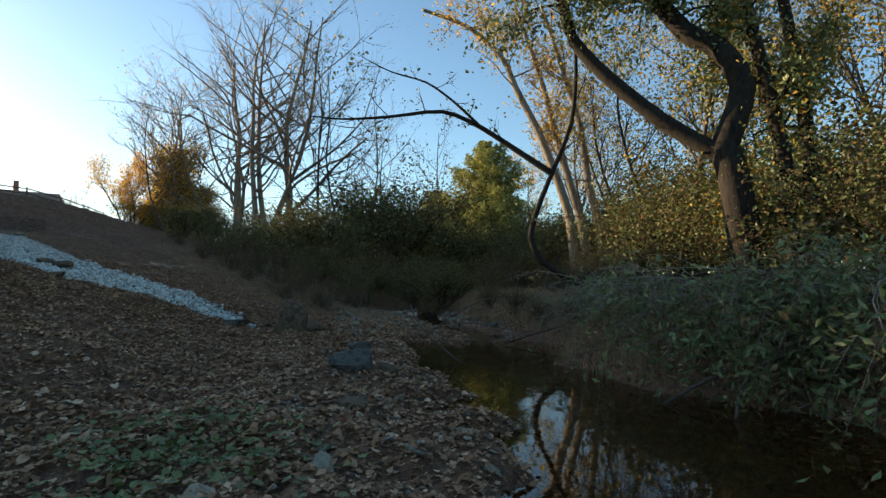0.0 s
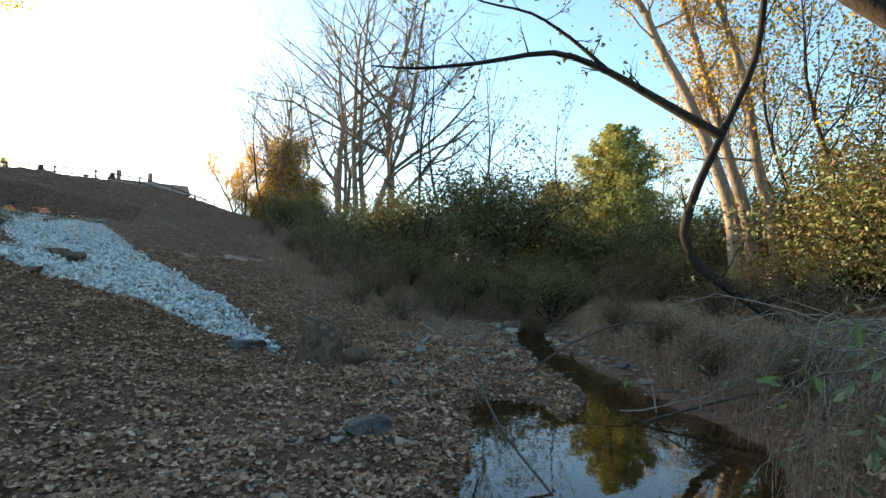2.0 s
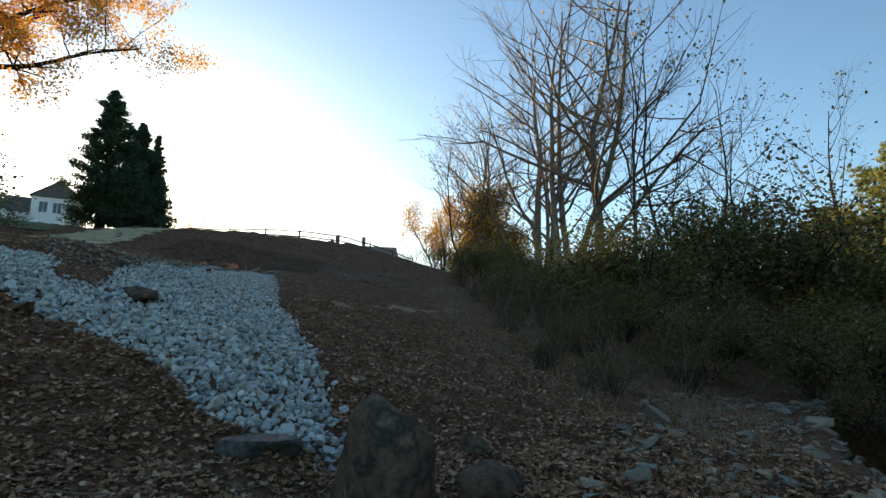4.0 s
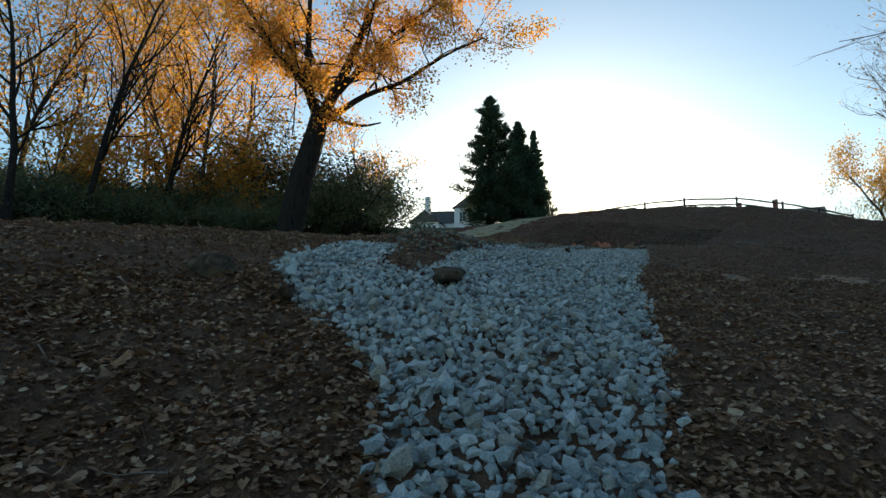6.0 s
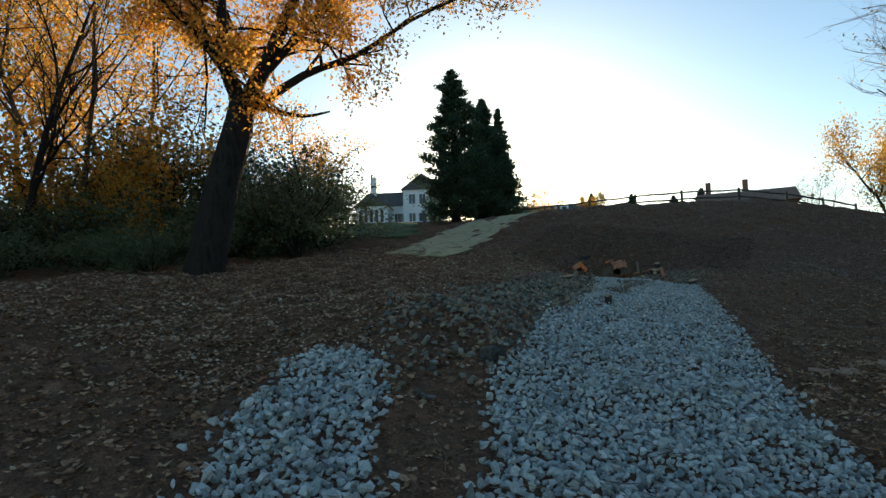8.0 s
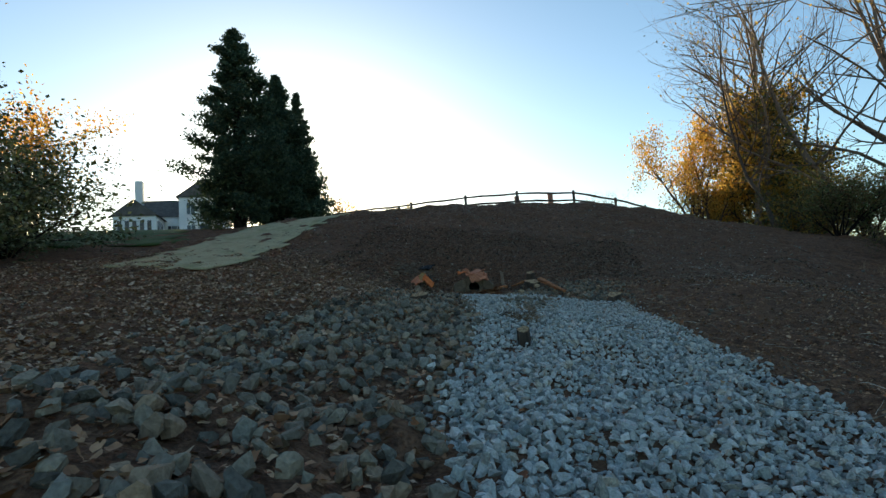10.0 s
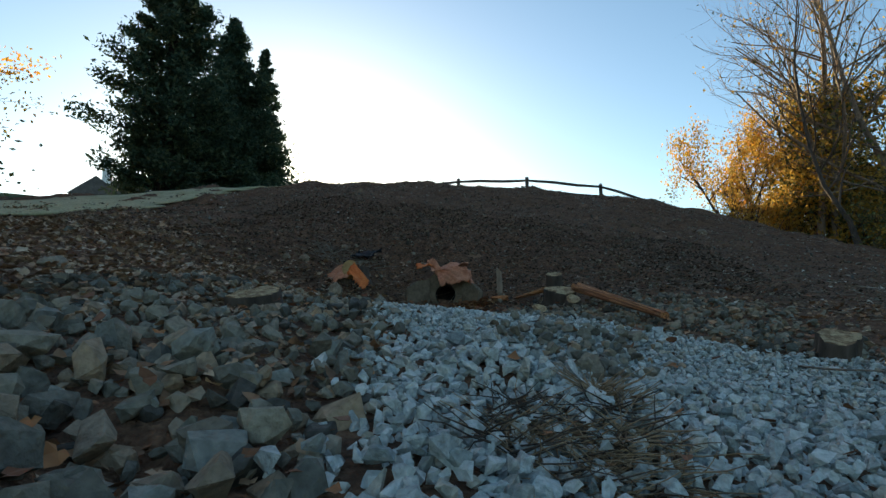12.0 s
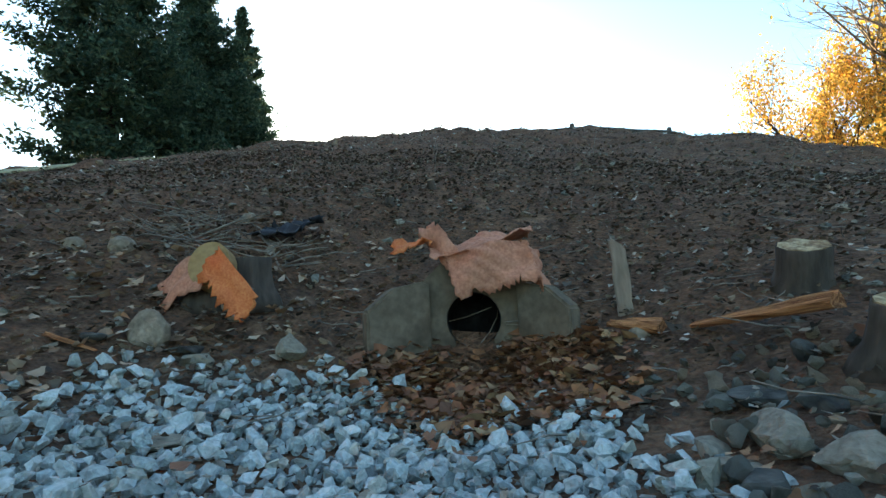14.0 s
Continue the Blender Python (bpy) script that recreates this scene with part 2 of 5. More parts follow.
def tubes(lines, sides=6):
    """Verts and quads of tapered tubes along polylines [(points, radii, sides)]."""
    vs, fs, base = [], [], 0
    for pts, rad, k in lines:
        pts, rad = np.asarray(pts, float), np.asarray(rad, float)
        tang = np.gradient(pts, axis=0)
        tang /= np.linalg.norm(tang, axis=1, keepdims=True) + 1e-9
        ref = np.where(np.abs(tang[:, 2:3]) > 0.9, np.array([[1.0, 0, 0]]), np.array([[0, 0, 1.0]]))
        a = np.cross(tang, ref)
        a /= np.linalg.norm(a, axis=1, keepdims=True) + 1e-9
        b = np.cross(tang, a)
        ang = np.arange(k) * 2 * np.pi / k
        ring = pts[:, None] + rad[:, None, None] * (np.cos(ang)[None, :, None] * a[:, None] + np.sin(ang)[None, :, None] * b[:, None])
        n = len(pts)
        vs.append(ring.reshape(-1, 3))
        i, j = np.meshgrid(np.arange(n - 1), np.arange(k), indexing="ij")
        q = np.stack([i * k + j, i * k + (j + 1) % k, (i + 1) * k + (j + 1) % k, (i + 1) * k + j], -1).reshape(-1, 4)
        fs.append(q + base)
        base += n * k
    return np.concatenate(vs), np.concatenate(fs)


def leaf_quads(rng, centres, size, flat=0.0, stretch=1.6):
    """Bent four-cornered leaves at the given centres: two triangles' worth of kite each."""
    n = len(centres)
    d = rng.normal(size=(n, 3))
    d[:, 2] *= 1 - flat
    d /= np.linalg.norm(d, axis=1, keepdims=True)
    e = np.cross(d, rng.normal(size=(n, 3)) * [1 - flat, 1 - flat, 1] + [0, 0, flat])
    e /= np.linalg.norm(e, axis=1, keepdims=True) + 1e-9
    s = (size * rng.uniform(0.6, 1.35, n))[:, None]
    nn = np.cross(d, e) * s * 0.18
    v = np.stack([centres - d * s * stretch / 2, centres + e * s * 0.5 + nn, centres + d * s * stretch / 2, centres - e * s * 0.5 + nn], 1)
    return v.reshape(-1, 3), np.arange(4 * n).reshape(n, 4)


def grow(rng, lines, tips, start, way, length, radius, depth, spread=0.6, droop=0.0, rise=0.1, kids=(3, 5), wiggle=0.12, keep=0.62):
    """One limb and all that grows from it: appends polylines to lines and twig points to tips."""
    steps = 5 if depth > 1 else 4
    pts, d = [np.array(start, float)], np.array(way, float)
    d /= np.linalg.norm(d)
    for _ in range(steps):
        d = d + rng.normal(size=3) * wiggle + np.array([0, 0, rise - droop])
        d /= np.linalg.norm(d)
        pts.append(pts[-1] + d * length / steps)
    lines.append((pts, np.linspace(radius, radius * (0.45 if depth > 0 else 0.25), steps + 1), 6 if depth > 2 else (4 if depth > 1 else 3)))
    if depth == 0:
        tips.extend(pts[1:])
        return
    for k in range(rng.integers(kids[0], kids[1] + 1)):
        s = rng.uniform(0.3, 1.0)
        i = min(int(s * steps), steps - 1)
        p = pts[i] + (pts[i + 1] - pts[i]) * (s * steps - i)
        w = d + rng.normal(size=3) * spread
        grow(rng, lines, tips, p, w, length * keep * rng.uniform(0.7, 1.15), radius * (1 - 0.5 * s) * 0.6, depth - 1, spread, droop, rise, kids, wiggle, keep)


def limb(points, r0, r1):
    """A smoothed polyline with tapering radii."""
    p = np.array(points, float)
    t, u = np.arange(len(p)), np.linspace(0, len(p) - 1, (len(p) - 1) * 3 + 1)
    q = np.stack([np.interp(u, t, p[:, c]) for c in range(3)], 1)
    q[1:-1] = (q[:-2] + 2 * q[1:-1] + q[2:]) / 4
    return q, np.linspace(r0, r1, len(q))

CREEK = np.array([(-8, -44), (2.5, -37.4), (6.2, -33.2), (8.1, -30.6), (8.8, -28.6), (9.7, -26.7), (11.4, -25.2), (12.6, -23.7), (13.6, -21.8), (14.6, -19.2), (15.8, -16.2), (18.4, -12.0), (23, -6), (32, 5), (60, 30)], float)
HILL = [1.076, 2.638, 1.385, 0.308, -0.545, -1.837, 1.139, 0.093, -0.387, -0.436, 0.049, -0.287, 0.045, -0.364, 0.134]


def smooth(a, b, v):
    s = np.clip((v - a) / (b - a), 0, 1)
    return s * s * (3 - 2 * s)


def creek_side(x, y):
    """Signed distance to the creek's middle line, positive on the east bank."""
    best, side = np.full(np.shape(x), 1e9), np.ones(np.shape(x))
    for (ax, ay), (bx, by) in zip(CREEK[:-1], CREEK[1:]):
        dx, dy = bx - ax, by - ay
        s = np.clip(((x - ax) * dx + (y - ay) * dy) / (dx * dx + dy * dy), 0, 1)
        px, py = x - ax - s * dx, y - ay - s * dy
        d = np.hypot(px, py)
        near = d < best
        best = np.where(near, d, best)
        side = np.where(near, np.sign(px * dy - py * dx), side)
    return best * side


def bump(x, y, cx, cy, r, h):
    return h * np.exp(-((x - cx) ** 2 + (y - cy) ** 2) / (r * r))


def height(x, y):
    """The ground: a graded hill side above a creek bank."""
    x, y = np.asarray(x, float), np.asarray(y, float)
    u = 25 * np.tanh((x + 1) / 25 * 0.9) / 0.9 / 12
    v = 37 * np.tanh((y + 1) / 37 * 0.9) / 0.9 / 18
    z, k = 0.0, 0
    for i in range(5):
        for j in range(5 - i):
            z = z + HILL[k] * u**i * v**j
            k += 1
    z = z + bump(x, y, -1.7, 4.3, 2.2, -0.85) + bump(x, y, -1.35, 4.85, 0.45, -0.12) + bump(x, y, -3, 13, 4.5, 0.6) + bump(x, y, 3, 18.5, 5.5, 0.8) + bump(x, y, -9, 14, 6, 0.75) + bump(x, y, -3, 15, 4, 0.1)
    z = z + bump(x, y, -1.2, -7.4, 2.2, 0.5) + bump(x, y, 5.3, -21, 4, -0.35) + bump(x, y, 9.8, -17.5, 2.6, -0.4) + bump(x, y, 5, 2.5, 2, 0.3) + bump(x, y, 2.0, 13.7, 3.4, 0.27) + bump(x, y, -1.75, 0.75, 0.6, -0.13)
    # creek bed, gentle west bank, steep east bank
    d = creek_side(x, y)
    west = np.minimum(np.maximum(z, -3.15), 40)
    low = -3.24 + 0.02 * np.clip(-d, 0, 6)
    z_w = low + (west - low) * smooth(2.0, 7.0, -d)
    south = smooth(-30, -32.5, y)
    z_e = -3.22 + 0.85 * smooth(1.2 + south, 2.6 + 0.5 * south, d) + 0.9 * smooth(3, 16, d)
    bank = np.where(d > 0, z_e, z_w)
    bed = -3.62
    pool = smooth(-22, -25.5, y)
    z = bed + (bank - bed) * smooth(0.15 + 0.4 * pool + 0.5 * south, 0.8 + 1.05 * pool + 0.5 * south, np.abs(d - 0.5 * south))
    # a side pool west of the gravel bar
    s = np.clip(((x - 9.2) * 1.6 + (y + 26.0) * 3.1) / 12.17, 0, 1)
    z = z - 0.36 * smooth(0.85, 0.3, np.hypot(x - 9.2 - 1.6 * s, y + 26.0 - 3.1 * s))
    # far country: level woods to the east, higher lawns to the north-west
    r = np.hypot(x, y + 5)
    far = -1.2 + 12.0 * smooth(-5, 70, -0.68 * x + 0.73 * y)
    return z + (far - z) * smooth(30, 48, r) * np.where(np.abs(d) < 3, 0.0, 1.0)



WAVES = [(2 * math.pi / length * math.cos(a), 2 * math.pi / length * math.sin(a), phase, size) for length, size in ((3.4, 0.022), (1.5, 0.017), (0.8, 0.014), (0.55, 0.009)) for a, phase in np.random.default_rng(9).uniform(0, 2 * math.pi, (6, 2)) + length]


def rough(x, y):
    """Small clods and hollows on top of the ground's shape."""
    h = 0.0
    for u, v, phase, size in WAVES:
        h = h + size * np.sin(u * x + v * y + phase + 0.7 * np.sin(v * x * 0.37 - u * y * 0.41))
    return h * (1 - 0.7 * smooth(-3, 1.5, y) * smooth(9, 5, np.abs(x)) * smooth(12, 8, y))


def level(x, y):
    a, b = np.array([x], float), np.array([y], float)
    return float((height(a, b) + rough(a, b) * smooth(60, 30, np.hypot(a, b + 8)))[0])


def graded(lo, hi, fine_lo, fine_hi, step):
    """Grid lines, close together in the middle and ever wider towards the horizon."""
    mid = list(np.arange(fine_lo, fine_hi + 1e-6, step))
    a, s = [], step
    v = fine_lo
    while v > lo:
        s *= 1.18
        v -= s
        a.append(v)
    b, s, v = [], step, fine_hi
    while v < hi:
        s *= 1.18
        v += s
        b.append(v)
    return np.array(a[::-1] + mid + b)


# ---- ground, creek ----
gx, gy = graded(-1500, 1500, -13, 16, 0.16), graded(-1500, 1500, -37, 22, 0.16)
X, Y = np.meshgrid(gx, gy, indexing="ij")
Z = height(X, Y) + rough(X, Y) * smooth(60, 30, np.hypot(X, Y + 8))
nx, ny = X.shape
i, j = np.meshgrid(np.arange(nx - 1), np.arange(ny - 1), indexing="ij")
cells = np.stack([i * ny + j, (i + 1) * ny + j, (i + 1) * ny + j + 1, i * ny + j + 1], -1).reshape(-1, 4)
# the drain pipe's bore goes into the slope here
across, along = (X + 1.39) * math.cos(radians(10)) + (Y - 5.15) * math.sin(radians(10)), (Y - 5.15) * math.cos(radians(10)) - (X + 1.39) * math.sin(radians(10))
bore = (np.abs(across) < 0.2) & (along > 0.03) & (along < 0.4)
cells = cells[~bore.reshape(-1)[cells].any(axis=1) | (along.reshape(-1)[cells].min(axis=1) < 0.0)]
ground = new("ground", array_mesh("ground", np.stack([X, Y, Z], -1).reshape(-1, 3), cells, M["litter"], True))
tagged(ground, "dark graded soil slope strewn with brown leaf litter above a creek", "ground", kind="structure")

# one level water sheet; the banks cut its edge
wx, wy = np.linspace(-16, 40, 29), np.linspace(-48, 14, 32)
wv = [(x, y, -3.33) for x in wx for y in wy]
wf = [(p * 32 + q, (p + 1) * 32 + q, (p + 1) * 32 + q + 1, p * 32 + q + 1) for p in range(28) for q in range(31)]
water = new("water", mesh_of("water", wv, wf, M["water"], True))
tagged(water, "shallow still creek pool, brown and reflecting trees and sky", "water", kind="structure")


def patch(name, outline, lift, mat, label, category, cell=0.35):
    """A thin layer that lies on the ground inside an outline, with a ragged edge."""
    ox = np.array([p[0] for p in outline]), np.array([p[1] for p in outline])
    px, py = np.arange(ox[0].min() - 1, ox[0].max() + 1, cell), np.arange(ox[1].min() - 1, ox[1].max() + 1, cell)
    A, B = np.meshgrid(px, py, indexing="ij")
    on = inside(A + 0.12 * np.sin(5 * B), B + 0.12 * np.sin(4.3 * A), outline)
    H = height(A, B) + rough(A, B) * 0.4 + lift
    k = B.shape[1]
    a, b = np.meshgrid(np.arange(A.shape[0] - 1), np.arange(k - 1), indexing="ij")
    ok = on[:-1, :-1] & on[1:, :-1] & on[1:, 1:] & on[:-1, 1:]
    f = np.stack([a * k + b, (a + 1) * k + b, (a + 1) * k + b + 1, a * k + b + 1], -1)[ok]
    used, f = np.unique(f, return_inverse=True)
    v = np.stack([A, B, H], -1).reshape(-1, 3)[used]
    ob = new(name, array_mesh(name, v, f.reshape(-1, 4), mat, True))
    thick = ob.modifiers.new("thick", "SOLIDIFY")
    thick.thickness = 0.03
    return tagged(ob, label, category, kind="structure")


def inside(x, y, outline):
    """Which of the points lie in a closed outline (even-odd)."""
    hit = np.zeros(np.shape(x), bool)
    for (ax, ay), (bx, by) in zip(outline, outline[1:] + outline[:1]):
        cross = ((ay > y) != (by > y)) & (x < (bx - ax) * (y - ay) / (by - ay + 1e-12) + ax)
        hit ^= cross
    return hit


STRAW = [(-10.6, 2.2), (-7.0, 2.0), (-8.0, 10.0), (-8.8, 19.0), (-9.5, 25.0), (-13.4, 25.0), (-12.8, 16.0), (-12.2, 9.0)]
patch("straw_blanket", STRAW, 0.06, M["straw"], "pale straw erosion blanket laid on the hill side", "erosion blanket")
LAWN = [(-17.6, 8.0), (-14.3, 7.4), (-12.7, 8.7), (-13.2, 10.6), (-15.5, 13), (-22, 22), (-38, 44), (-70, 60), (-80, 30), (-40, 12)]
patch("lawn", LAWN, 0.05, M["grass"], "mown green lawn below the white house", "lawn", 1.0)
patch("clay_streak", [(4.2, -4.9), (5.1, -3.6), (6.2, -3.1), (6.4, -4.0), (5.3, -4.6)], 0.035, M["clay"], "pale bare clay streak on the slope", "soil", 0.15)
patch("clay_streak", [(6.9, -2.7), (7.6, -0.9), (8.9, -0.4), (10.5, 1.8), (10.9, 1.5), (9.4, -1.1), (7.8, -2.5)], 0.035, M["clay"], "pale bare clay streak towards the brush", "soil", 0.15)


# ---- loose stone ----
def stone_protos(seed, count, flat=0.7, pts=13):
    out, rng = [], np.random.default_rng(seed)
    for _ in range(count):
        bm = bmesh.new()
        for _ in range(pts):
            d = rng.normal(size=3)
            d /= np.linalg.norm(d)
            d *= rng.uniform(0.8, 1.1)
            bm.verts.new((d[0] * 0.62, d[1] * 0.46, d[2] * 0.5 * flat))
        got = bmesh.ops.convex_hull(bm, input=bm.verts)
        bmesh.ops.delete(bm, geom=[g for g in got["geom_interior"] if isinstance(g, bmesh.types.BMVert)], context="VERTS")
        bmesh.ops.triangulate(bm, faces=bm.faces)
        bm.verts.index_update()
        v = np.array([w.co[:] for w in bm.verts])
        f = np.array([[w.index for w in fc.verts] for fc in bm.faces])
        bm.free()
        out.append((v, f))
    return out


def turns(rng, n, tilt=0.5):
    """Random rotation matrices, any way round and tilted somewhat."""
    a, b, c = rng.uniform(0, 2 * np.pi, n), rng.normal(size=n) * tilt, rng.normal(size=n) * tilt
    z = np.zeros(n)
    o = np.ones(n)
    rz = np.stack([np.cos(a), -np.sin(a), z, np.sin(a), np.cos(a), z, z, z, o], -1).reshape(n, 3, 3)
    rx = np.stack([o, z, z, z, np.cos(b), -np.sin(b), z, np.sin(b), np.cos(b)], -1).reshape(n, 3, 3)
    ry = np.stack([np.cos(c), z, np.sin(c), z, o, z, -np.sin(c), z, np.cos(c)], -1).reshape(n, 3, 3)
    return rz @ rx @ ry


def scattered(name, protos, places, sizes, rots, mat):
    vs, fs, base = [], [], 0
    kind = np.arange(len(places)) % len(protos)
    for k, (v, f) in enumerate(protos):
        sel = kind == k
        n = int(sel.sum())
        if not n:
            continue
        w = np.einsum("nij,vj->nvi", rots[sel], v) * sizes[sel][:, None, None] + places[sel][:, None]
        vs.append(w.reshape(-1, 3))
        fs.append((f[None] + (np.arange(n) * len(v))[:, None, None]).reshape(-1, 3) + base)
        base += n * len(v)
    return array_mesh(name, np.concatenate(vs), np.concatenate(fs), mat)


def jittered(rng, x0, x1, y0, y1, gap):
    a, b = np.meshgrid(np.arange(x0, x1, gap), np.arange(y0, y1, gap), indexing="ij")
    a, b = a.ravel(), b.ravel()
    return a + rng.uniform(-0.5, 0.5, len(a)) * gap, b + rng.uniform(-0.5, 0.5, len(b)) * gap


RIPRAP = [(8.2, -17.5), (7.7, -15.9), (7.0, -13.6), (5.8, -10.5), (4.3, -6.8), (3.6, -4.3), (2.4, -0.1), (1.9, 1.2), (0.75, 1.6), (-0.08, 2.35), (-0.42, 3.0),
          (-0.64, 3.95), (-1.0, 4.6), (-1.9, 4.7), (-2.65, 4.1), (-2.3, 3.25), (-1.42, 2.1), (-0.6, 0.2), (-0.3, -1.5), (0.0, -5.5), (0.6, -7.4), (0.8, -9.3),
          (1.9, -11.3), (1.8, -12.5), (0.8, -11.8), (-0.5, -9.9), (-1.3, -9.5), (-1.8, -10.0), (-0.9, -12.0), (1.2, -14.4), (3.1, -15.5), (4.3, -15.7), (5.8, -16.5), (6.7, -17.5)]
rng = np.random.default_rng(5)
stones = stone_protos(11, 18, 0.8, 11)
places, sizes = [], []
for gap, lo, hi in ((0.094, -18, -14), (0.082, -14, -10), (0.071, -10, -6), (0.062, -6, -3), (0.055, -3, -1.2), (0.043, -1.2, 0.3), (0.029, 0.3, 3.0), (0.044, 3.0, 5)):
    for layer in range(2):
        x, y = jittered(rng, -3.2, 9, lo, hi, gap * (1 + 0.25 * layer))
        on = inside(x + rng.normal(size=len(x)) * 0.1, y + rng.normal(size=len(x)) * 0.1, RIPRAP)
        x, y = x[on], y[on]
        s = gap * (1.08 + 0.07 * layer) * np.exp(rng.normal(size=len(x)) * 0.2)
        places.append(np.c_[x, y, height(x, y) + rough(x, y) + s * (0.1 + 0.5 * layer) + 0.25 * gap * rng.normal(size=len(x)) * layer])
        sizes.append(s)
places, sizes = np.concatenate(places), np.concatenate(sizes)
rots = turns(rng, len(places), 0.6)
riprap = thing("riprap_channel", "pale grey crushed limestone riprap filling a drainage channel", "riprap")
near = np.where((places[:, 1] > 3.4) & (places[:, 1] < 4.6) & (np.arange(len(places)) % 2 == 0))[0][:300]
rest = np.setdiff1d(np.arange(len(places)), near)
stone_meshes = [array_mesh("stone", v, f, M["limestone_piece"]) for v, f in stones]
for k in near:
    ob = part("stone", stone_meshes[k % len(stones)], riprap)
    ob.matrix_basis = Matrix.Translation(places[k]) @ Matrix(rots[k].tolist()).to_4x4() @ Matrix.Scale(float(sizes[k]), 4)
bed = part("stone_bed", scattered("stone_bed", stones, places[rest], sizes[rest], rots[rest], M["limestone"]), riprap)
bed["kind"] = "stuff"

# field stones dumped beside the channel, among leaves
def stone_heap(name, label, x, y, s, protos, mat, piece_mat, near, tilt=0.65):
    """Loose stones as one heap: those nearest the path are pieces of their own."""
    top = thing(name, label, "stones")
    p, r = np.c_[x, y, height(x, y) + rough(x, y) + s * np.where(rng.uniform(size=len(x)) < 0.45, 0.5, 0.1) + 0.03 * inside(x, y, RIPRAP)], turns(rng, len(x), tilt)
    own = np.where(near)[0][:280]
    meshes = [array_mesh("stone", v, f, M[piece_mat]) for v, f in protos]
    for k in own:
        ob = part("stone", meshes[k % len(meshes)], top)
        ob.matrix_basis = Matrix.Translation(p[k]) @ Matrix(r[k].tolist()).to_4x4() @ Matrix.Scale(float(s[k]), 4)
    left = np.setdiff1d(np.arange(len(x)), own)
    rest = part("rubble", scattered("rubble", protos, p[left], s[left], r[left], M[mat]), top)
    rest["kind"] = "stuff"
    return top


x, y = jittered(rng, -5.8, 1.8, -11.5, 4.4, 0.07)
thin = (y < -2.5) & (rng.uniform(size=len(x)) > 0.6)
x, y = x[~thin], y[~thin]
left = -2.75 - 0.7 * smooth(-1.5, -4, y) + 1.3 * smooth(-4, -9, y)
want = smooth(left - 0.3, left + 0.3 + 1.2 * smooth(-1.5, -5, y), x) * (1 - 0.3 * smooth(1.1, 1.8, y) - 0.45 * smooth(3.4, 3.9, y)) * (0.6 * smooth(-11.5, -7, y) + 0.4 * smooth(-6, -2.5, y))
on = (rng.uniform(size=len(x)) < want * 0.93) & ~inside(x, y, RIPRAP) & (x < 1.2 + 0.1 * y + 0.6) & ((y < 4.0) | (x < -2.9)) & (np.hypot(x + 1.72, y - 0.72) > 0.36)
x, y = x[on], y[on]
s = np.minimum((0.058 + 0.03 * smooth(-0.2, -1.8, y) + 0.004 * smooth(-3, -6, y)) * np.exp(rng.normal(size=len(x)) * 0.4), 0.135 - 0.05 * smooth(-1.0, 0.2, y))
stone_heap("field_stones", "grey-green broken field stones heaped beside the channel", x, y, s, stone_protos(23, 12, 0.85, 15), "shale", "shale_piece", (y > -1.6) & (y < 2.5) & (x > -3.0))
LOG_A, LOG_B = (0.38, 4.22), (0.92, 1.85)
x, y = jittered(rng, -0.5, 2.2, -0.4, 4.6, 0.07)
mixed = smooth(0.75, 0.35, np.hypot((x - 0.28) / 0.75, (y - 0.75) / 1.3)) * 0.75
on = (rng.uniform(size=len(x)) < np.where(inside(x, y, RIPRAP), mixed, 0.6 * (y > 1.0))) & (y < 4.7 - 0.5 * x) & (np.abs((x - LOG_A[0]) * (LOG_B[1] - LOG_A[1]) - (y - LOG_A[1]) * (LOG_B[0] - LOG_A[0])) > 0.26 * math.dist(LOG_A, LOG_B))
x, y = x[on], y[on]
s = np.minimum(0.056 * np.exp(rng.normal(size=len(x)) * 0.4), 0.078)
stone_heap("field_stones", "grey-green broken stones round the cut stumps", x, y, s, stone_protos(29, 10, 0.8, 15), "shale", "shale_piece", (x < 0.9) & (y > 1.6))
# pale chips on the bare soil
n = 9000
x, y = rng.uniform(-13, 9, n), rng.uniform(-3, 19, n)
on = ~inside(x, y, RIPRAP) & (np.hypot((x + 1.42) / 0.26, (y - 5.36) / 0.3) > 1)
x, y = x[on], y[on]
s = 0.036 * np.exp(rng.normal(size=len(x)) * 0.5)
chips = new("stone_chips", scattered("stone_chips", stone_protos(37, 8, 0.6, 10), np.c_[x, y, height(x, y) + rough(x, y) + s * 0.1], s, turns(rng, len(x)), M["shale"]))
tagged(chips, "scattered small stones on the bare soil", "stones", kind="stuff")
# creek gravel
n = 11000
x, y = rng.uniform(0, 26, n), rng.uniform(-37, -8, n)
d = creek_side(x, y)
on = ((d < -0.9) & (d > -4.2)) | ((y > -24) & (np.abs(d) < 2.6) & (np.abs(d) > 0.5))
x, y = x[on], y[on]
s = (0.075 + 0.07 * smooth(-23, -18, y)) * np.exp(rng.normal(size=len(x)) * 0.45)
gravel = new("creek_gravel", scattered("creek_gravel", stone_protos(41, 10, 0.45, 12), np.c_[x, y, height(x, y) + rough(x, y) + s * 0.1], s, turns(rng, len(x), 0.3), M["shale"]))
tagged(gravel, "flat creek gravel along the water's edge", "gravel", kind="stuff")


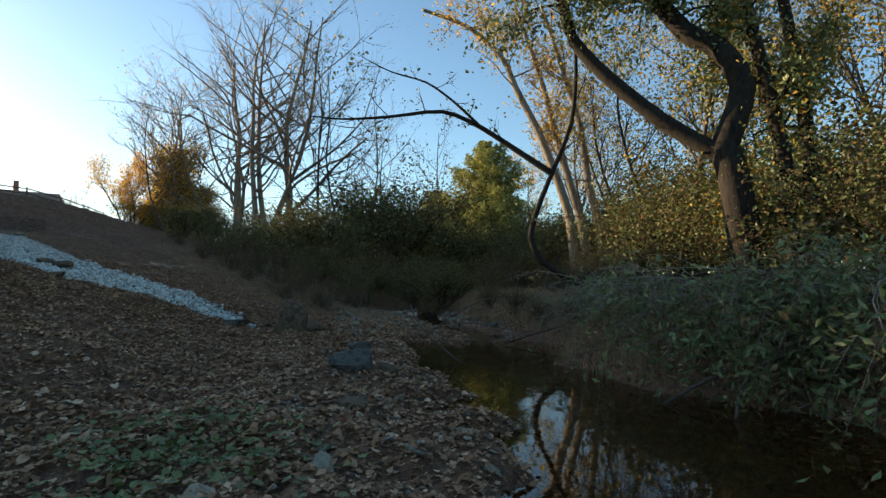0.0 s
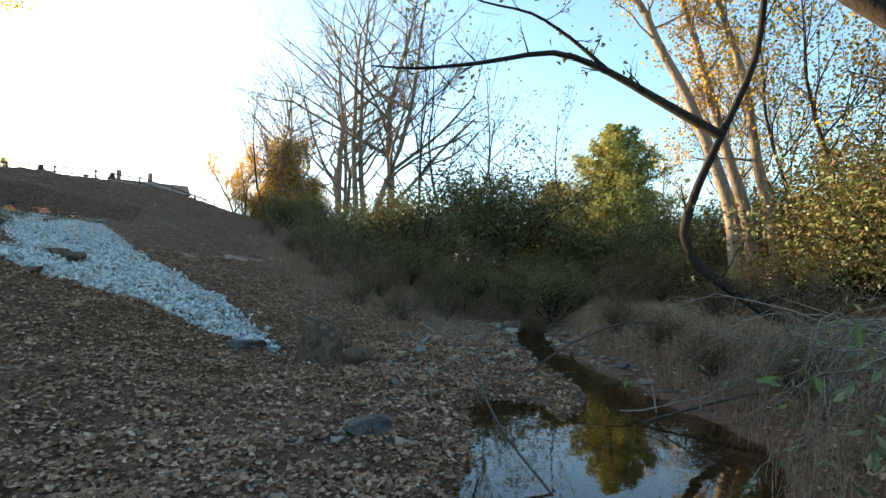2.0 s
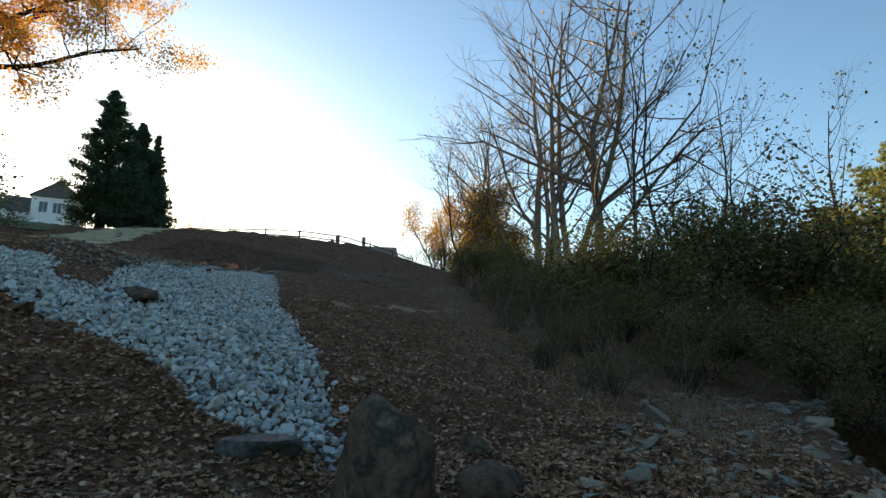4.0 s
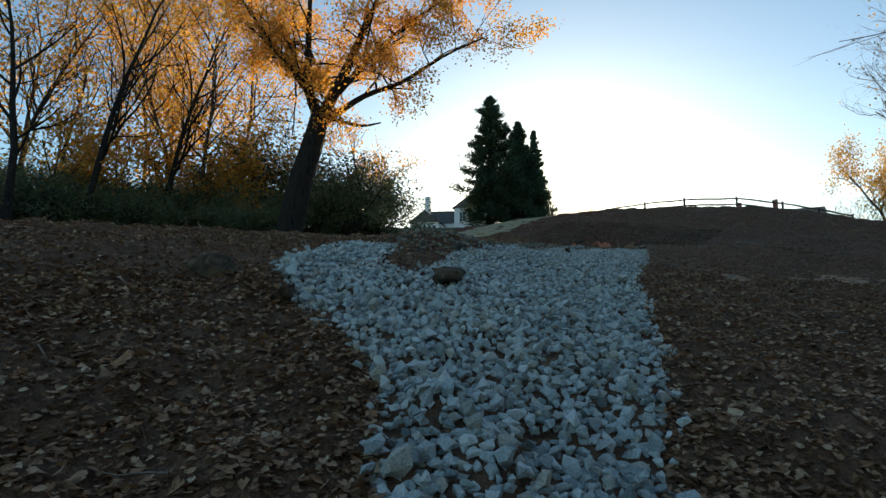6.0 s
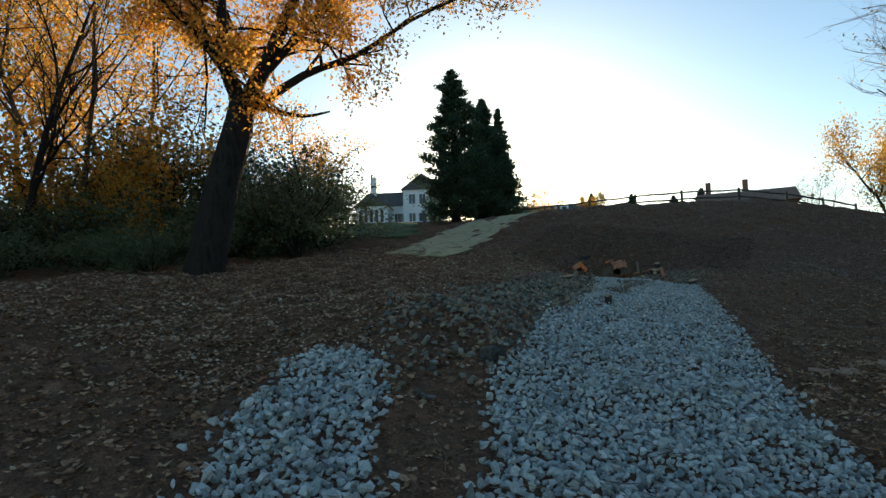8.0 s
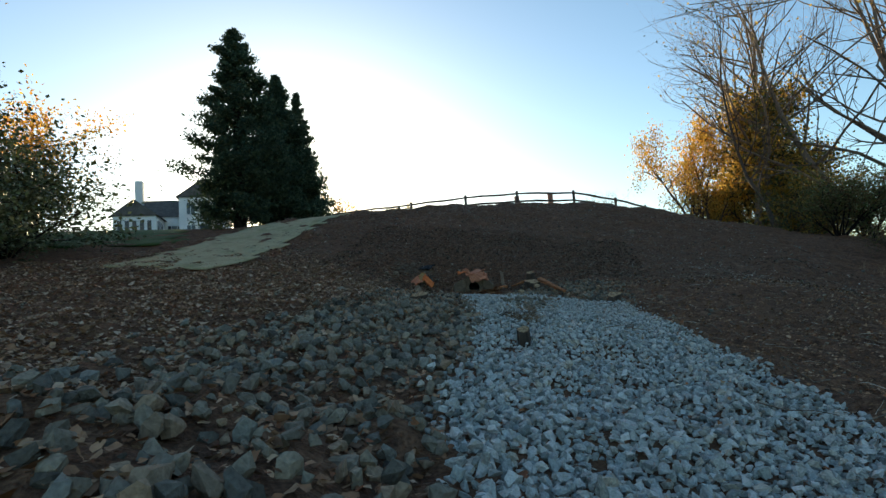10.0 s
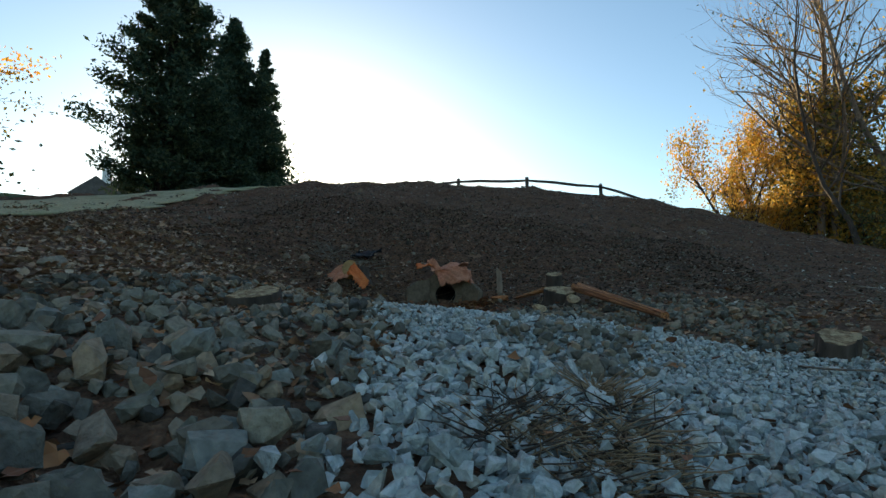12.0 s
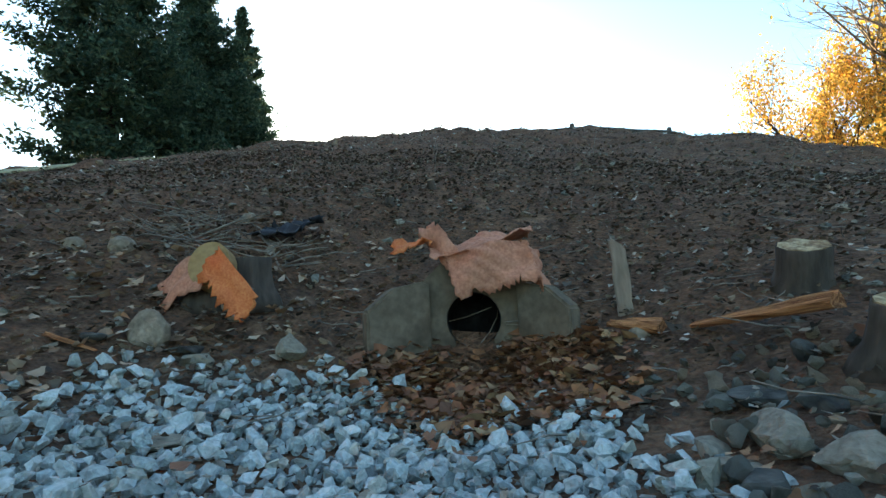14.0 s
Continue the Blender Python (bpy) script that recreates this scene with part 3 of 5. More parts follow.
# ---- fallen leaves ----
def leaf_proto(rng):
    """A curled leaf: a five-lobed fan of six triangles."""
    a = np.linspace(-2.6, 2.6, 7)
    r = np.array([0.32, 0.52, 0.42, 0.62, 0.42, 0.52, 0.32]) * rng.uniform(0.85, 1.15, 7)
    v = np.c_[np.cos(a) * r, np.sin(a) * r * 0.85, rng.uniform(-0.02, 0.2, 7)]
    v = np.vstack([[-0.1, 0, 0], v])
    return v, np.array([[0, k, k + 1] for k in range(1, 7)])


leaf_shapes = [leaf_proto(rng) for _ in range(9)]


def litter(name, n, x0, x1, y0, y1, size, weight, mat, label, lift=0.012):
    x, y = rng.uniform(x0, x1, n), rng.uniform(y0, y1, n)
    on = (rng.uniform(size=n) < weight(x, y)) & (np.hypot((x + 1.42) / 0.26, (y - 5.36) / 0.3) > 1)
    x, y = x[on], y[on]
    s = size * np.exp(rng.normal(size=len(x)) * 0.28)
    p = np.c_[x, y, height(x, y) + rough(x, y) + lift + rng.uniform(0, 0.03, len(x))]
    ob = new(name, scattered(name, leaf_shapes, p, s, turns(rng, len(x), 0.33), mat))
    return tagged(ob, label, "fallen leaves", kind="stuff")


def clumps(x, y):
    return 0.55 + 0.45 * np.sin(0.9 * x + 0.5 * y) * np.sin(0.8 * y - 0.4 * x + 1)


litter("fallen_leaves", 190000, 0, 14.5, -37, -14, 0.062, lambda x, y: smooth(0, 2.4, x) * smooth(-14, -16, y) * (0.35 + 0.65 * clumps(x, y)) * (creek_side(x, y) < -0.8) * ~inside(x, y, RIPRAP), M["leaf"], "thick litter of pale brown leaves on the creek bank")
litter("fallen_leaves", 60000, -11, 13, -4.5, 4, 0.04, lambda x, y: smooth(-11, -8, x) * (0.35 + 0.5 * clumps(x, y)) * ~inside(x, y, RIPRAP), M["leaf"], "small brown leaf pieces between the field stones")
litter("fallen_leaves", 80000, -11, 13, -18, -4.5, 0.062, lambda x, y: smooth(-11, -8, x) * (0.3 + 0.5 * clumps(x, y)) * ~inside(x, y, RIPRAP), M["leaf"], "brown fallen leaves on the slope beside the stones")
# these leaves carry their sheen as pale colour
litter("fallen_leaves", 52000, -13, -1.5, -12, 6, 0.058, lambda x, y: (0.45 + 0.55 * clumps(1.2 * x, 1.1 * y)) * smooth(7.0, 3.0, y) * ~inside(x, y, RIPRAP), M["leaf_pale"], "curled pale leaves thick on the slope below the maple")
litter("fallen_leaves", 40000, 4.5, 16, -19, -2, 0.058, lambda x, y: (0.35 + 0.6 * clumps(1.3 * x, 1.3 * y)) * (creek_side(x, y) < -1.2) * ~inside(x, y, RIPRAP), M["leaf"], "curled brown leaves on the slope below the wood")
litter("wood_chips", 7000, -9, 8, 3.2, 17, 0.04, lambda x, y: 0.3 + 0.7 * clumps(1.5 * x, 1.5 * y), M["chip"], "pale wood chips and straw bits on the dark soil", 0.015)
litter("fallen_leaves", 52000, -9, 8, 3, 16, 0.033, lambda x, y: (0.3 + 0.5 * clumps(x, y)) * (0.4 + 0.6 * (y < 9)), M["scrap"], "thin scatter of leaf scraps on the bare hill")
litter("fallen_leaves", 7000, -2.0, -0.5, 3.7, 5.15, 0.062, lambda x, y: smooth(1.5, 0.35, np.hypot((x + 1.22 + 0.1 * np.sin(7 * y)) / 0.5, (y - 4.7 + 0.08 * np.sin(8 * x)) / 0.4)), M["leaf_bright"], "deep drift of rust-brown leaves at the culvert's mouth", 0.03)
litter("fallen_leaves", 900, -3, 3, -8, 4.6, 0.048, lambda x, y: 0.5 + 0 * x, M["leaf_bright"], "a few rust-brown leaves lying on the stones", 0.07)
litter("ground_ivy", 9000, 1.6, 5.4, -32.2, -27.4, 0.07, lambda x, y: np.exp(-((x - 3.5) ** 2) / 0.5 - (y + 29.6) ** 2 / 1.1) * (0.3 + 0.7 * clumps(3 * x, 3 * y)), M["green"], "patch of green ground ivy among the leaves", 0.05)
litter("fallen_leaves", 60000, 6, 24, -40, -12, 0.075, lambda x, y: 1.0 * (creek_side(x, y) > 1.5) * (creek_side(x, y) < 9), M["leaf"], "brown leaves on the creek's undercut bank")
litter("fallen_leaves", 9000, 12, 40, -40, 6, 0.16, lambda x, y: 1.0 * (creek_side(x, y) > 5), M["leaf"], "brown leaves on the far bank")
litter("fallen_leaves", 26000, -5.5, 3, 4.2, 9.5, 0.032, lambda x, y: (0.4 + 0.5 * clumps(2 * x, 2 * y)) * (np.hypot(x + 1.39, y - 5.1) > 0.5), M["scrap"], "broken leaf scraps and wood chips on the dark soil round the culvert", 0.02)



# ---- trees ----
def tree_thing(name, label, category, lines, leaves=None, bark="bark", at=(0, 0, 0), group=""):
    """A tree of one woody mesh and one crown mesh for each kind of leaf."""
    top = thing(name, label, category, at, group)
    for piece, some in (("trunk", [q for q in lines if q[2] >= 8]), ("branchwork", [q for q in lines if q[2] < 8])):
        if some:
            v, f = tubes(some)
            part(piece, array_mesh(piece, v, f, M[bark], True), top)
    for pts, size, mat, flat, stretch in leaves or ():
        lv, lf = leaf_quads(rng, pts, size, flat, stretch)
        part("crown", array_mesh("crown", lv, lf, M[mat]), top)
    return top


def about(tips, n, spread):
    """n points scattered round the twig points."""
    t = np.array(tips)
    return t[rng.integers(0, len(t), n)] + rng.normal(size=(n, 3)) * spread


def bare_tree(name, label, seed, tall, stems, bark, leaves=None, spread=0.55, rise=0.1, depth=3, fork=0.28, radius=0.2, kids=(3, 5), out=0.75, side=0.3, arch=0.2):
    r = np.random.default_rng(seed)
    lines, tips = [], []
    for k in range(stems):
        a = 2 * np.pi * k / stems + r.uniform(0, 1)
        lean = np.array([np.cos(a), np.sin(a), 0]) * (arch if stems > 1 else 0.03)
        pts = [np.array([0, 0, -0.4]) + lean * 1.5]
        d = np.array([0, 0, 1.0]) + lean
        for _ in range(7):
            d = d + r.normal(size=3) * 0.13 + [0, 0, 0.07]
            d /= np.linalg.norm(d)
            pts.append(pts[-1] + d * tall / 7.5)
        rad = np.linspace(radius, radius * 0.16, 8)
        rad[0] *= 1.5
        lines.append((pts, rad, 8))
        for s in np.linspace(fork, 0.97, 13):
            i = min(int(s * 7), 6)
            p = pts[i] + (pts[i + 1] - pts[i]) * (s * 7 - i)
            b = r.uniform(0, 2 * np.pi)
            way = np.array([np.cos(b) * out, np.sin(b) * out, 0.75])
            grow(r, lines, tips, p, way, tall * side * (1.15 - 0.6 * s), radius * (1 - 0.75 * s) * 0.55, depth - 1, spread, 0.0, rise, kids)
    crowns = []
    for n, size, mat, blur in leaves or ():
        crowns.append((about(tips, n, blur), size, mat, 0.0, 1.5))
    return tree_thing(name, label, "tree", lines, crowns, bark)


def put(ob, x, y, turn=0.0, size=1.0, sink=0.0, wide=1.0):
    ob.matrix_basis = Matrix.Translation((x, y, level(x, y) - sink)) @ Matrix.Rotation(turn, 4, "Z") @ Matrix.Diagonal((size * wide, size * wide, size, 1))
    return ob


def again(ob, x, y, turn=0.0, size=1.0, wide=1.0):
    m = Matrix.Translation((x, y, level(x, y))) @ Matrix.Rotation(turn, 4, "Z") @ Matrix.Diagonal((size * wide, size * wide, size, 1))
    c = copy_thing(ob, Matrix.Identity(4))
    c.matrix_basis = m
    return c


rng = np.random.default_rng(77)

# bare trees beyond the slope
bare = bare_tree("bare_tree", "tall leafless many-stemmed tree with pale lit twigs", 3, 23, 3, "bark_warm", [(400, 0.15, "yellow", 0.3)], radius=0.3, kids=(3, 5), out=1.05, side=0.36, rise=0.06, arch=0.3)
broad = bare_tree("bare_tree", "tall leafless tree with one stout trunk and arching limbs", 5, 24, 1, "bark_warm", None, radius=0.42, kids=(3, 5), out=1.25, side=0.42, rise=0.04, fork=0.2)
tagged(put(broad, 21.2, 13.0, 0.0), group="bare trees at the wood's edge")
again(broad, 17.2, 17.5, 2.4, 0.85)
tagged(put(bare, 18.9, 14.2, 0.4), group="bare trees at the wood's edge")
for x, y, a, s in ((13.8, 29.5, 3.0, 0.85), (19.5, 25.0, 4.2, 0.9)):
    again(bare, x, y, a, s)
thin = bare_tree("bare_tree", "slender leafless tree with dark twigs", 8, 19, 1, "bark", [(260, 0.14, "olive", 0.3)], radius=0.15, fork=0.2)
tagged(put(thin, 24.2, 8.4, 0.0), group="bare trees at the wood's edge")
for x, y, a, s in ((22.0, 11.0, 1.0, 1.05), (30.4, 20.0, 2.2, 1.2), (33.0, 8.0, 3.3, 1.0), (26.5, 5.0, 4.0, 0.8), (12.0, 22.0, 5.0, 0.75)):
    again(thin, x, y, a, s)

# yellow-leaved trees by the end of the fence
gold = bare_tree("yellow_tree", "small tree with golden autumn leaves and open sky between its twigs", 14, 7.0, 3, "bark", [(10000, 0.085, "yellow", 0.28), (1800, 0.085, "orange", 0.3)], radius=0.13, fork=0.14, spread=0.7, rise=0.06)
tagged(put(gold, 10.3, 29.6, 0.5, 1.3, wide=0.72), group="yellow trees by the fence")
amberish = bare_tree("yellow_tree", "broad tree dense with olive-gold autumn leaves", 16, 7.0, 4, "bark", [(15000, 0.1, "yellow", 0.36), (8000, 0.1, "olive", 0.38)], radius=0.15, fork=0.08, spread=0.75, rise=0.03)
tagged(put(amberish, 14.8, 30.5, 1.5, 1.6, wide=0.85), group="yellow trees by the fence")
for x, y, a, s in ((17.2, 31.5, 4.0, 1.2), (12.8, 33.0, 2.5, 0.85)):
    again(amberish, x, y, a, s, 0.95)


# dark undergrowth
def shrub(name, label, seed, tall, stems, n, size, mats, bark="bark_dark", droop=0.03, blur=0.25, reach=0.8):
    r = np.random.default_rng(seed)
    lines, tips = [], []
    for k in range(stems):
        a, q = r.uniform(0, 2 * np.pi), r.uniform(0.1, reach)
        way = np.array([np.cos(a) * q, np.sin(a) * q, 1.0])
        grow(r, lines, tips, (np.cos(a) * 0.3 * q, np.sin(a) * 0.3 * q, -0.15), way, tall * r.uniform(0.6, 1.0), 0.035 * tall / 2.5, 2, 0.6, droop, 0.05, (3, 5), 0.14)
    crowns = [(about(tips, int(n * w), blur), size, mat, 0.0, 1.6) for mat, w in mats]
    return tree_thing(name, label, "shrub", lines, crowns, bark)


dark = shrub("shrub", "dense dark green undergrowth shrub at the wood's edge", 21, 4.0, 12, 9500, 0.085, [("olive", 0.35), ("green", 0.25), ("brush", 0.4)], blur=0.3)
tagged(put(dark, 20.6, 11.0, 0, 0.75), group="undergrowth")
spots = [(14.5, 14.5, 0.45), (17, 12.5, 0.55), (23, 6.5, 0.8), (26, 8.5, 1.5), (29.5, 11, 2.0), (33, 13, 1.7), (36, 12, 1.1), (28, 3.5, 0.8), (33, 5, 0.9), (38, 8, 1.5), (13, 18, 0.6), (15.5, 21, 0.75), (20, 18, 0.9), (25, 20, 1.2),
         (42, 9, 1.0), (27, 28, 1.2), (18.8, 3.0, 1.15), (17.4, -1.0, 0.5), (16.8, 3.2, 0.5), (19.0, -4.5, 0.55), (15.6, 7.2, 0.45), (21.5, -9, 0.6)]
for k, (x, y, s) in enumerate(spots):
    again(dark, x, y, k * 1.7, s, 1.25)
brown = shrub("shrub", "brown leafless brush with dry stems", 22, 2.2, 20, 2400, 0.06, [("brush", 0.85), ("olive", 0.15)], "bark", blur=0.2)
tagged(put(brown, 14.2, -2.4, 0, 0.6), group="dry brush on the slope")
spots = [(14.2, 0.6, 0.65), (12.8, 3.8, 0.6), (15, 4, 0.9), (13, 7.5, 0.7), (15, -4, 0.6), (17, -6, 0.6), (14.0, -6.5, 0.45), (19, -3, 0.9), (21, -7, 0.7), (17, 1, 1.2), (22, 0, 1.2), (26, -3, 1.2), (11.2, 10, 0.5), (19, 5, 1.2), (24, 3, 1.2),
         (25, -17, 0.7), (26, -11, 0.9), (29, -6, 1.2), (30, -12, 1.2), (13.2, -6.8, 0.45), (12.2, -9.0, 0.4), (13.6, -10.5, 0.45), (12.2, -3.0, 0.4), (12.6, 1.0, 0.5), (11.8, 5.2, 0.4), (15.8, -2.0, 0.6), (16.4, -8.5, 0.5), (18.5, -12.5, 0.5), (20.5, -14.5, 0.6), (13.6, -25.6, 0.3), (14.7, -23.4, 0.35), (16.0, -20.8, 0.35), (17.2, -18.2, 0.4), (12.9, -27.6, 0.3), (16.9, -23.6, 0.5), (18.6, -20.4, 0.55)]
for k, (x, y, s) in enumerate(spots):
    again(brown, x, y, k * 2.1, s, 1.2)


# conifers
def conifer(name, label, seed, tall, wide, n, mat, size, open_=0.0, droop=0.25, bark="bark_dark", leaves=26, power=0.95, tuft=1.0):
    r = np.random.default_rng(seed)
    trunk = [(0, 0, -0.4), (0.05, 0, tall * 0.33), (0, 0.05, tall * 0.66), (0, 0, tall)]
    lines, pts = [(trunk, (wide * 0.06, wide * 0.045, wide * 0.028, 0.02), 8)], []
    for k in range(n):
        s = (k + r.uniform(0, 1)) / n
        z = tall * (0.03 + 0.97 * s)
        reach = wide * 0.5 * (1 - s) ** power * r.uniform(0.35, 1.3) + 0.1
        a = k * 2.4 + r.uniform(-0.4, 0.4)
        out = np.array([np.cos(a), np.sin(a), 0])
        tipz = reach * (0.45 - droop)
        p = [np.array([0, 0, z]) + out * reach * q + np.array([0, 0, tipz * q + 0.25 * reach * q * q]) for q in (0, 0.35, 0.7, 1.0)]
        lines.append((p, (0.05, 0.035, 0.02, 0.008), 3))
        m = int(leaves * (0.4 + reach / wide * 1.6))
        q = np.sqrt(r.uniform(0.05 + open_, 1.0, m))
        c = np.array([0, 0, z]) + out * (reach * q)[:, None] + np.stack([np.zeros(m), np.zeros(m), tipz * q + 0.25 * reach * q * q], 1)
        pts.append(c + r.normal(size=(m, 3)) * (0.07 + 0.085 * reach) * tuft * [1, 1, 0.7])
    return tree_thing(name, label, "tree", lines, [(np.concatenate(pts), size, mat, 0.2, 2.4)], bark)


c1 = conifer("cedar_tree", "tall shaggy evergreen with sky between its branches", 31, 10.6, 6.0, 150, "cedar", 0.085, 0.05, 0.5, leaves=400, power=0.72, tuft=0.9)
c2 = conifer("cedar_tree", "broad dense dark evergreen with a pointed top", 32, 9.2, 5.6, 210, "cedar", 0.08, 0.0, 0.5, leaves=330, power=0.92, tuft=0.85)
c3 = conifer("cedar_tree", "slender dark evergreen spire behind its neighbours", 33, 9.2, 3.0, 130, "cedar", 0.075, 0.1, 0.1, leaves=300, power=0.9, tuft=0.7)
for ob, x, y in ((c1, -15.0, 15.9), (c2, -14.9, 20.0), (c3, -15.5, 23.8)):
    tagged(put(ob, x, y), group="evergreens beside the lawn")
mass = conifer("cedar_tree", "low broad evergreen filling the group's middle", 34, 6.6, 5.8, 190, "cedar", 0.08, 0.0, 0.55, leaves=300, power=0.7, tuft=0.8)
tagged(put(mass, -15.8, 21.8), group="evergreens beside the lawn")
pine = conifer("pine_tree", "tall yellow-green pine in open layers behind the creek", 35, 17.5, 14, 210, "pine", 0.17, 0.1, 0.3, leaves=230, power=0.55, tuft=0.85)
put(pine, 45.6, 14.0)
again(pine, 50.0, 18.0, 1.0, 0.8)
again(pine, 41.5, 19.0, 2.0, 0.62)


# ---- trees over the creek, limb by limb ----
def limbed(name, label, limbs, sprouts, bark, crowns, seed, depth=2, spread=0.55, droop=0.0, rise=0.08, reach=2.6, kids=(3, 4), thick=0.06, mind=0.25):
    """A tree whose main limbs follow given lines; smaller branches sprout from them."""
    r = np.random.default_rng(seed)
    lines, tips = [], []
    for pts, r0, r1 in limbs:
        q, rad = limb(pts, r0, r1)
        lines.append((q, rad, 9))
    for (pts, r0, r1), n in zip(limbs, sprouts):
        q, rad = limb(pts, r0, r1)
        for _ in range(n):
            i = r.integers(int(len(q) * mind), len(q))
            way = (q[min(i + 1, len(q) - 1)] - q[max(i - 1, 0)])
            way = way / (np.linalg.norm(way) + 1e-9) * 0.7 + r.normal(size=3) * 0.7
            grow(r, lines, tips, q[i], way, reach * r.uniform(0.5, 1.1), min(rad[i] * 0.5, thick), depth, spread, droop, rise, kids)
    leaves = [(about(tips, n, blur), size, mat, 0.0, st) for n, size, mat, blur, st in crowns]
    return tree_thing(name, label, "tree", lines, leaves, bark)


maple = limbed("maple_tree", "big spreading maple with orange leaves and a dark forked trunk",
    [([(-10.75, -6.03, 1.33), (-10.58, -5.83, 2.41), (-10.40, -5.56, 4.30), (-10.10, -5.13, 6.26), (-10.00, -5.00, 7.25)], 0.62, 0.4),
     ([(-10.00, -5.00, 7.05), (-10.32, -5.44, 8.21), (-10.36, -5.51, 10.20), (-10.36, -5.51, 13.98)], 0.28, 0.07),
     ([(-10.00, -5.00, 7.05), (-9.57, -4.44, 8.51), (-9.06, -3.82, 10.60), (-8.77, -3.48, 11.78), (-8.13, -2.80, 14.42)], 0.3, 0.07),
     ([(-9.87, -4.82, 6.94), (-8.82, -3.54, 8.34), (-7.59, -2.27, 9.04), (-6.22, -1.06, 10.41), (-4.73, 0.02, 11.23)], 0.16, 0.03),
     ([(-9.57, -4.44, 8.28), (-8.49, -3.18, 10.41), (-7.53, -2.21, 11.85), (-6.13, -1.00, 13.24)], 0.15, 0.04),
     ([(-9.87, -4.82, 7.16), (-8.85, -3.57, 6.86), (-8.26, -2.93, 7.11)], 0.1, 0.03),
     ([(-10.32, -5.44, 8.21), (-10.81, -6.19, 9.44), (-11.41, -7.19, 10.80), (-12.07, -8.23, 12.44)], 0.14, 0.04),
     ([(-10.34, -5.48, 9.36), (-11.74, -4.27, 10.90), (-13.50, -3.39, 12.22), (-15.04, -2.51, 12.88)], 0.14, 0.04)],
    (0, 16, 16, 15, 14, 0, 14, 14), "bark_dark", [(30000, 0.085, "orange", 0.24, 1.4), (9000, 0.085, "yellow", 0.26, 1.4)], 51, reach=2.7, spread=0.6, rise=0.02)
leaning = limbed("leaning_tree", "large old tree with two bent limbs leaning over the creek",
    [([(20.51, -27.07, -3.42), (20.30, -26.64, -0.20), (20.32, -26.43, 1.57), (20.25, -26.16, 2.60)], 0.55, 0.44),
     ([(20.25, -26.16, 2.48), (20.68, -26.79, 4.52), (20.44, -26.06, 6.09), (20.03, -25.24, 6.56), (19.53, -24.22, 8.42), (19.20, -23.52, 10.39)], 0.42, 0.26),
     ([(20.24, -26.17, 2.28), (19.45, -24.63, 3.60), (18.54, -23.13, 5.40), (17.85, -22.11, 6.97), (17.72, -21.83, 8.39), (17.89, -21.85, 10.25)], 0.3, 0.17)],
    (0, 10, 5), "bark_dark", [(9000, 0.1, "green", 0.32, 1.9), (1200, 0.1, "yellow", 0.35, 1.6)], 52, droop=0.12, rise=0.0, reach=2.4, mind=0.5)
for pts, lab in (([(21.74, -27.73, -3.06), (21.63, -27.42, -0.38), (21.77, -27.35, 2.19), (21.77, -26.96, 4.68), (21.72, -26.48, 7.32), (21.81, -26.09, 11.41)], "straight tree clad in dark green ivy leaves beside the creek"),
                 ([(22.84, -27.91, -3.11), (22.84, -27.74, -0.35), (23.02, -27.61, 3.32), (23.08, -27.24, 6.57), (23.14, -26.71, 10.87)], "tall trunk with green and yellow leaves behind the leaning tree")):
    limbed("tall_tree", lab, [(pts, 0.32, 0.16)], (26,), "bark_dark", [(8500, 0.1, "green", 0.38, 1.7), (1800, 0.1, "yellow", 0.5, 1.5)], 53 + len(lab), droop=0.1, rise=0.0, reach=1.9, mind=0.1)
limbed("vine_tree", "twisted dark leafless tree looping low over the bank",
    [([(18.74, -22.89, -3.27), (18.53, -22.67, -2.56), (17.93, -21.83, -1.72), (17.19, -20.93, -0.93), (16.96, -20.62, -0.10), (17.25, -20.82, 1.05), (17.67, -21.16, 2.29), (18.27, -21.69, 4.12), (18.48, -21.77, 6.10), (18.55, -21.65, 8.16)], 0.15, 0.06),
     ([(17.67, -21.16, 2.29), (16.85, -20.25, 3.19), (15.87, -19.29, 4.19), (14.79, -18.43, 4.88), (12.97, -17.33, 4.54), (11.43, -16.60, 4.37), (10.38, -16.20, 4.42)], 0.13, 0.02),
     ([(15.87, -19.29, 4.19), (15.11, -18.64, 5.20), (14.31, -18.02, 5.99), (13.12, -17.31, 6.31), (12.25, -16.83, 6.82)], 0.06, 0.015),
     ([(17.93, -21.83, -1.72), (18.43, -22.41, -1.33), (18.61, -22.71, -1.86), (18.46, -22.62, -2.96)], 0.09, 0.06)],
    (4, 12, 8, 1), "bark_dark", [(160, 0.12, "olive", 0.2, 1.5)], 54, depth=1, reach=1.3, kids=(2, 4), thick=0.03)
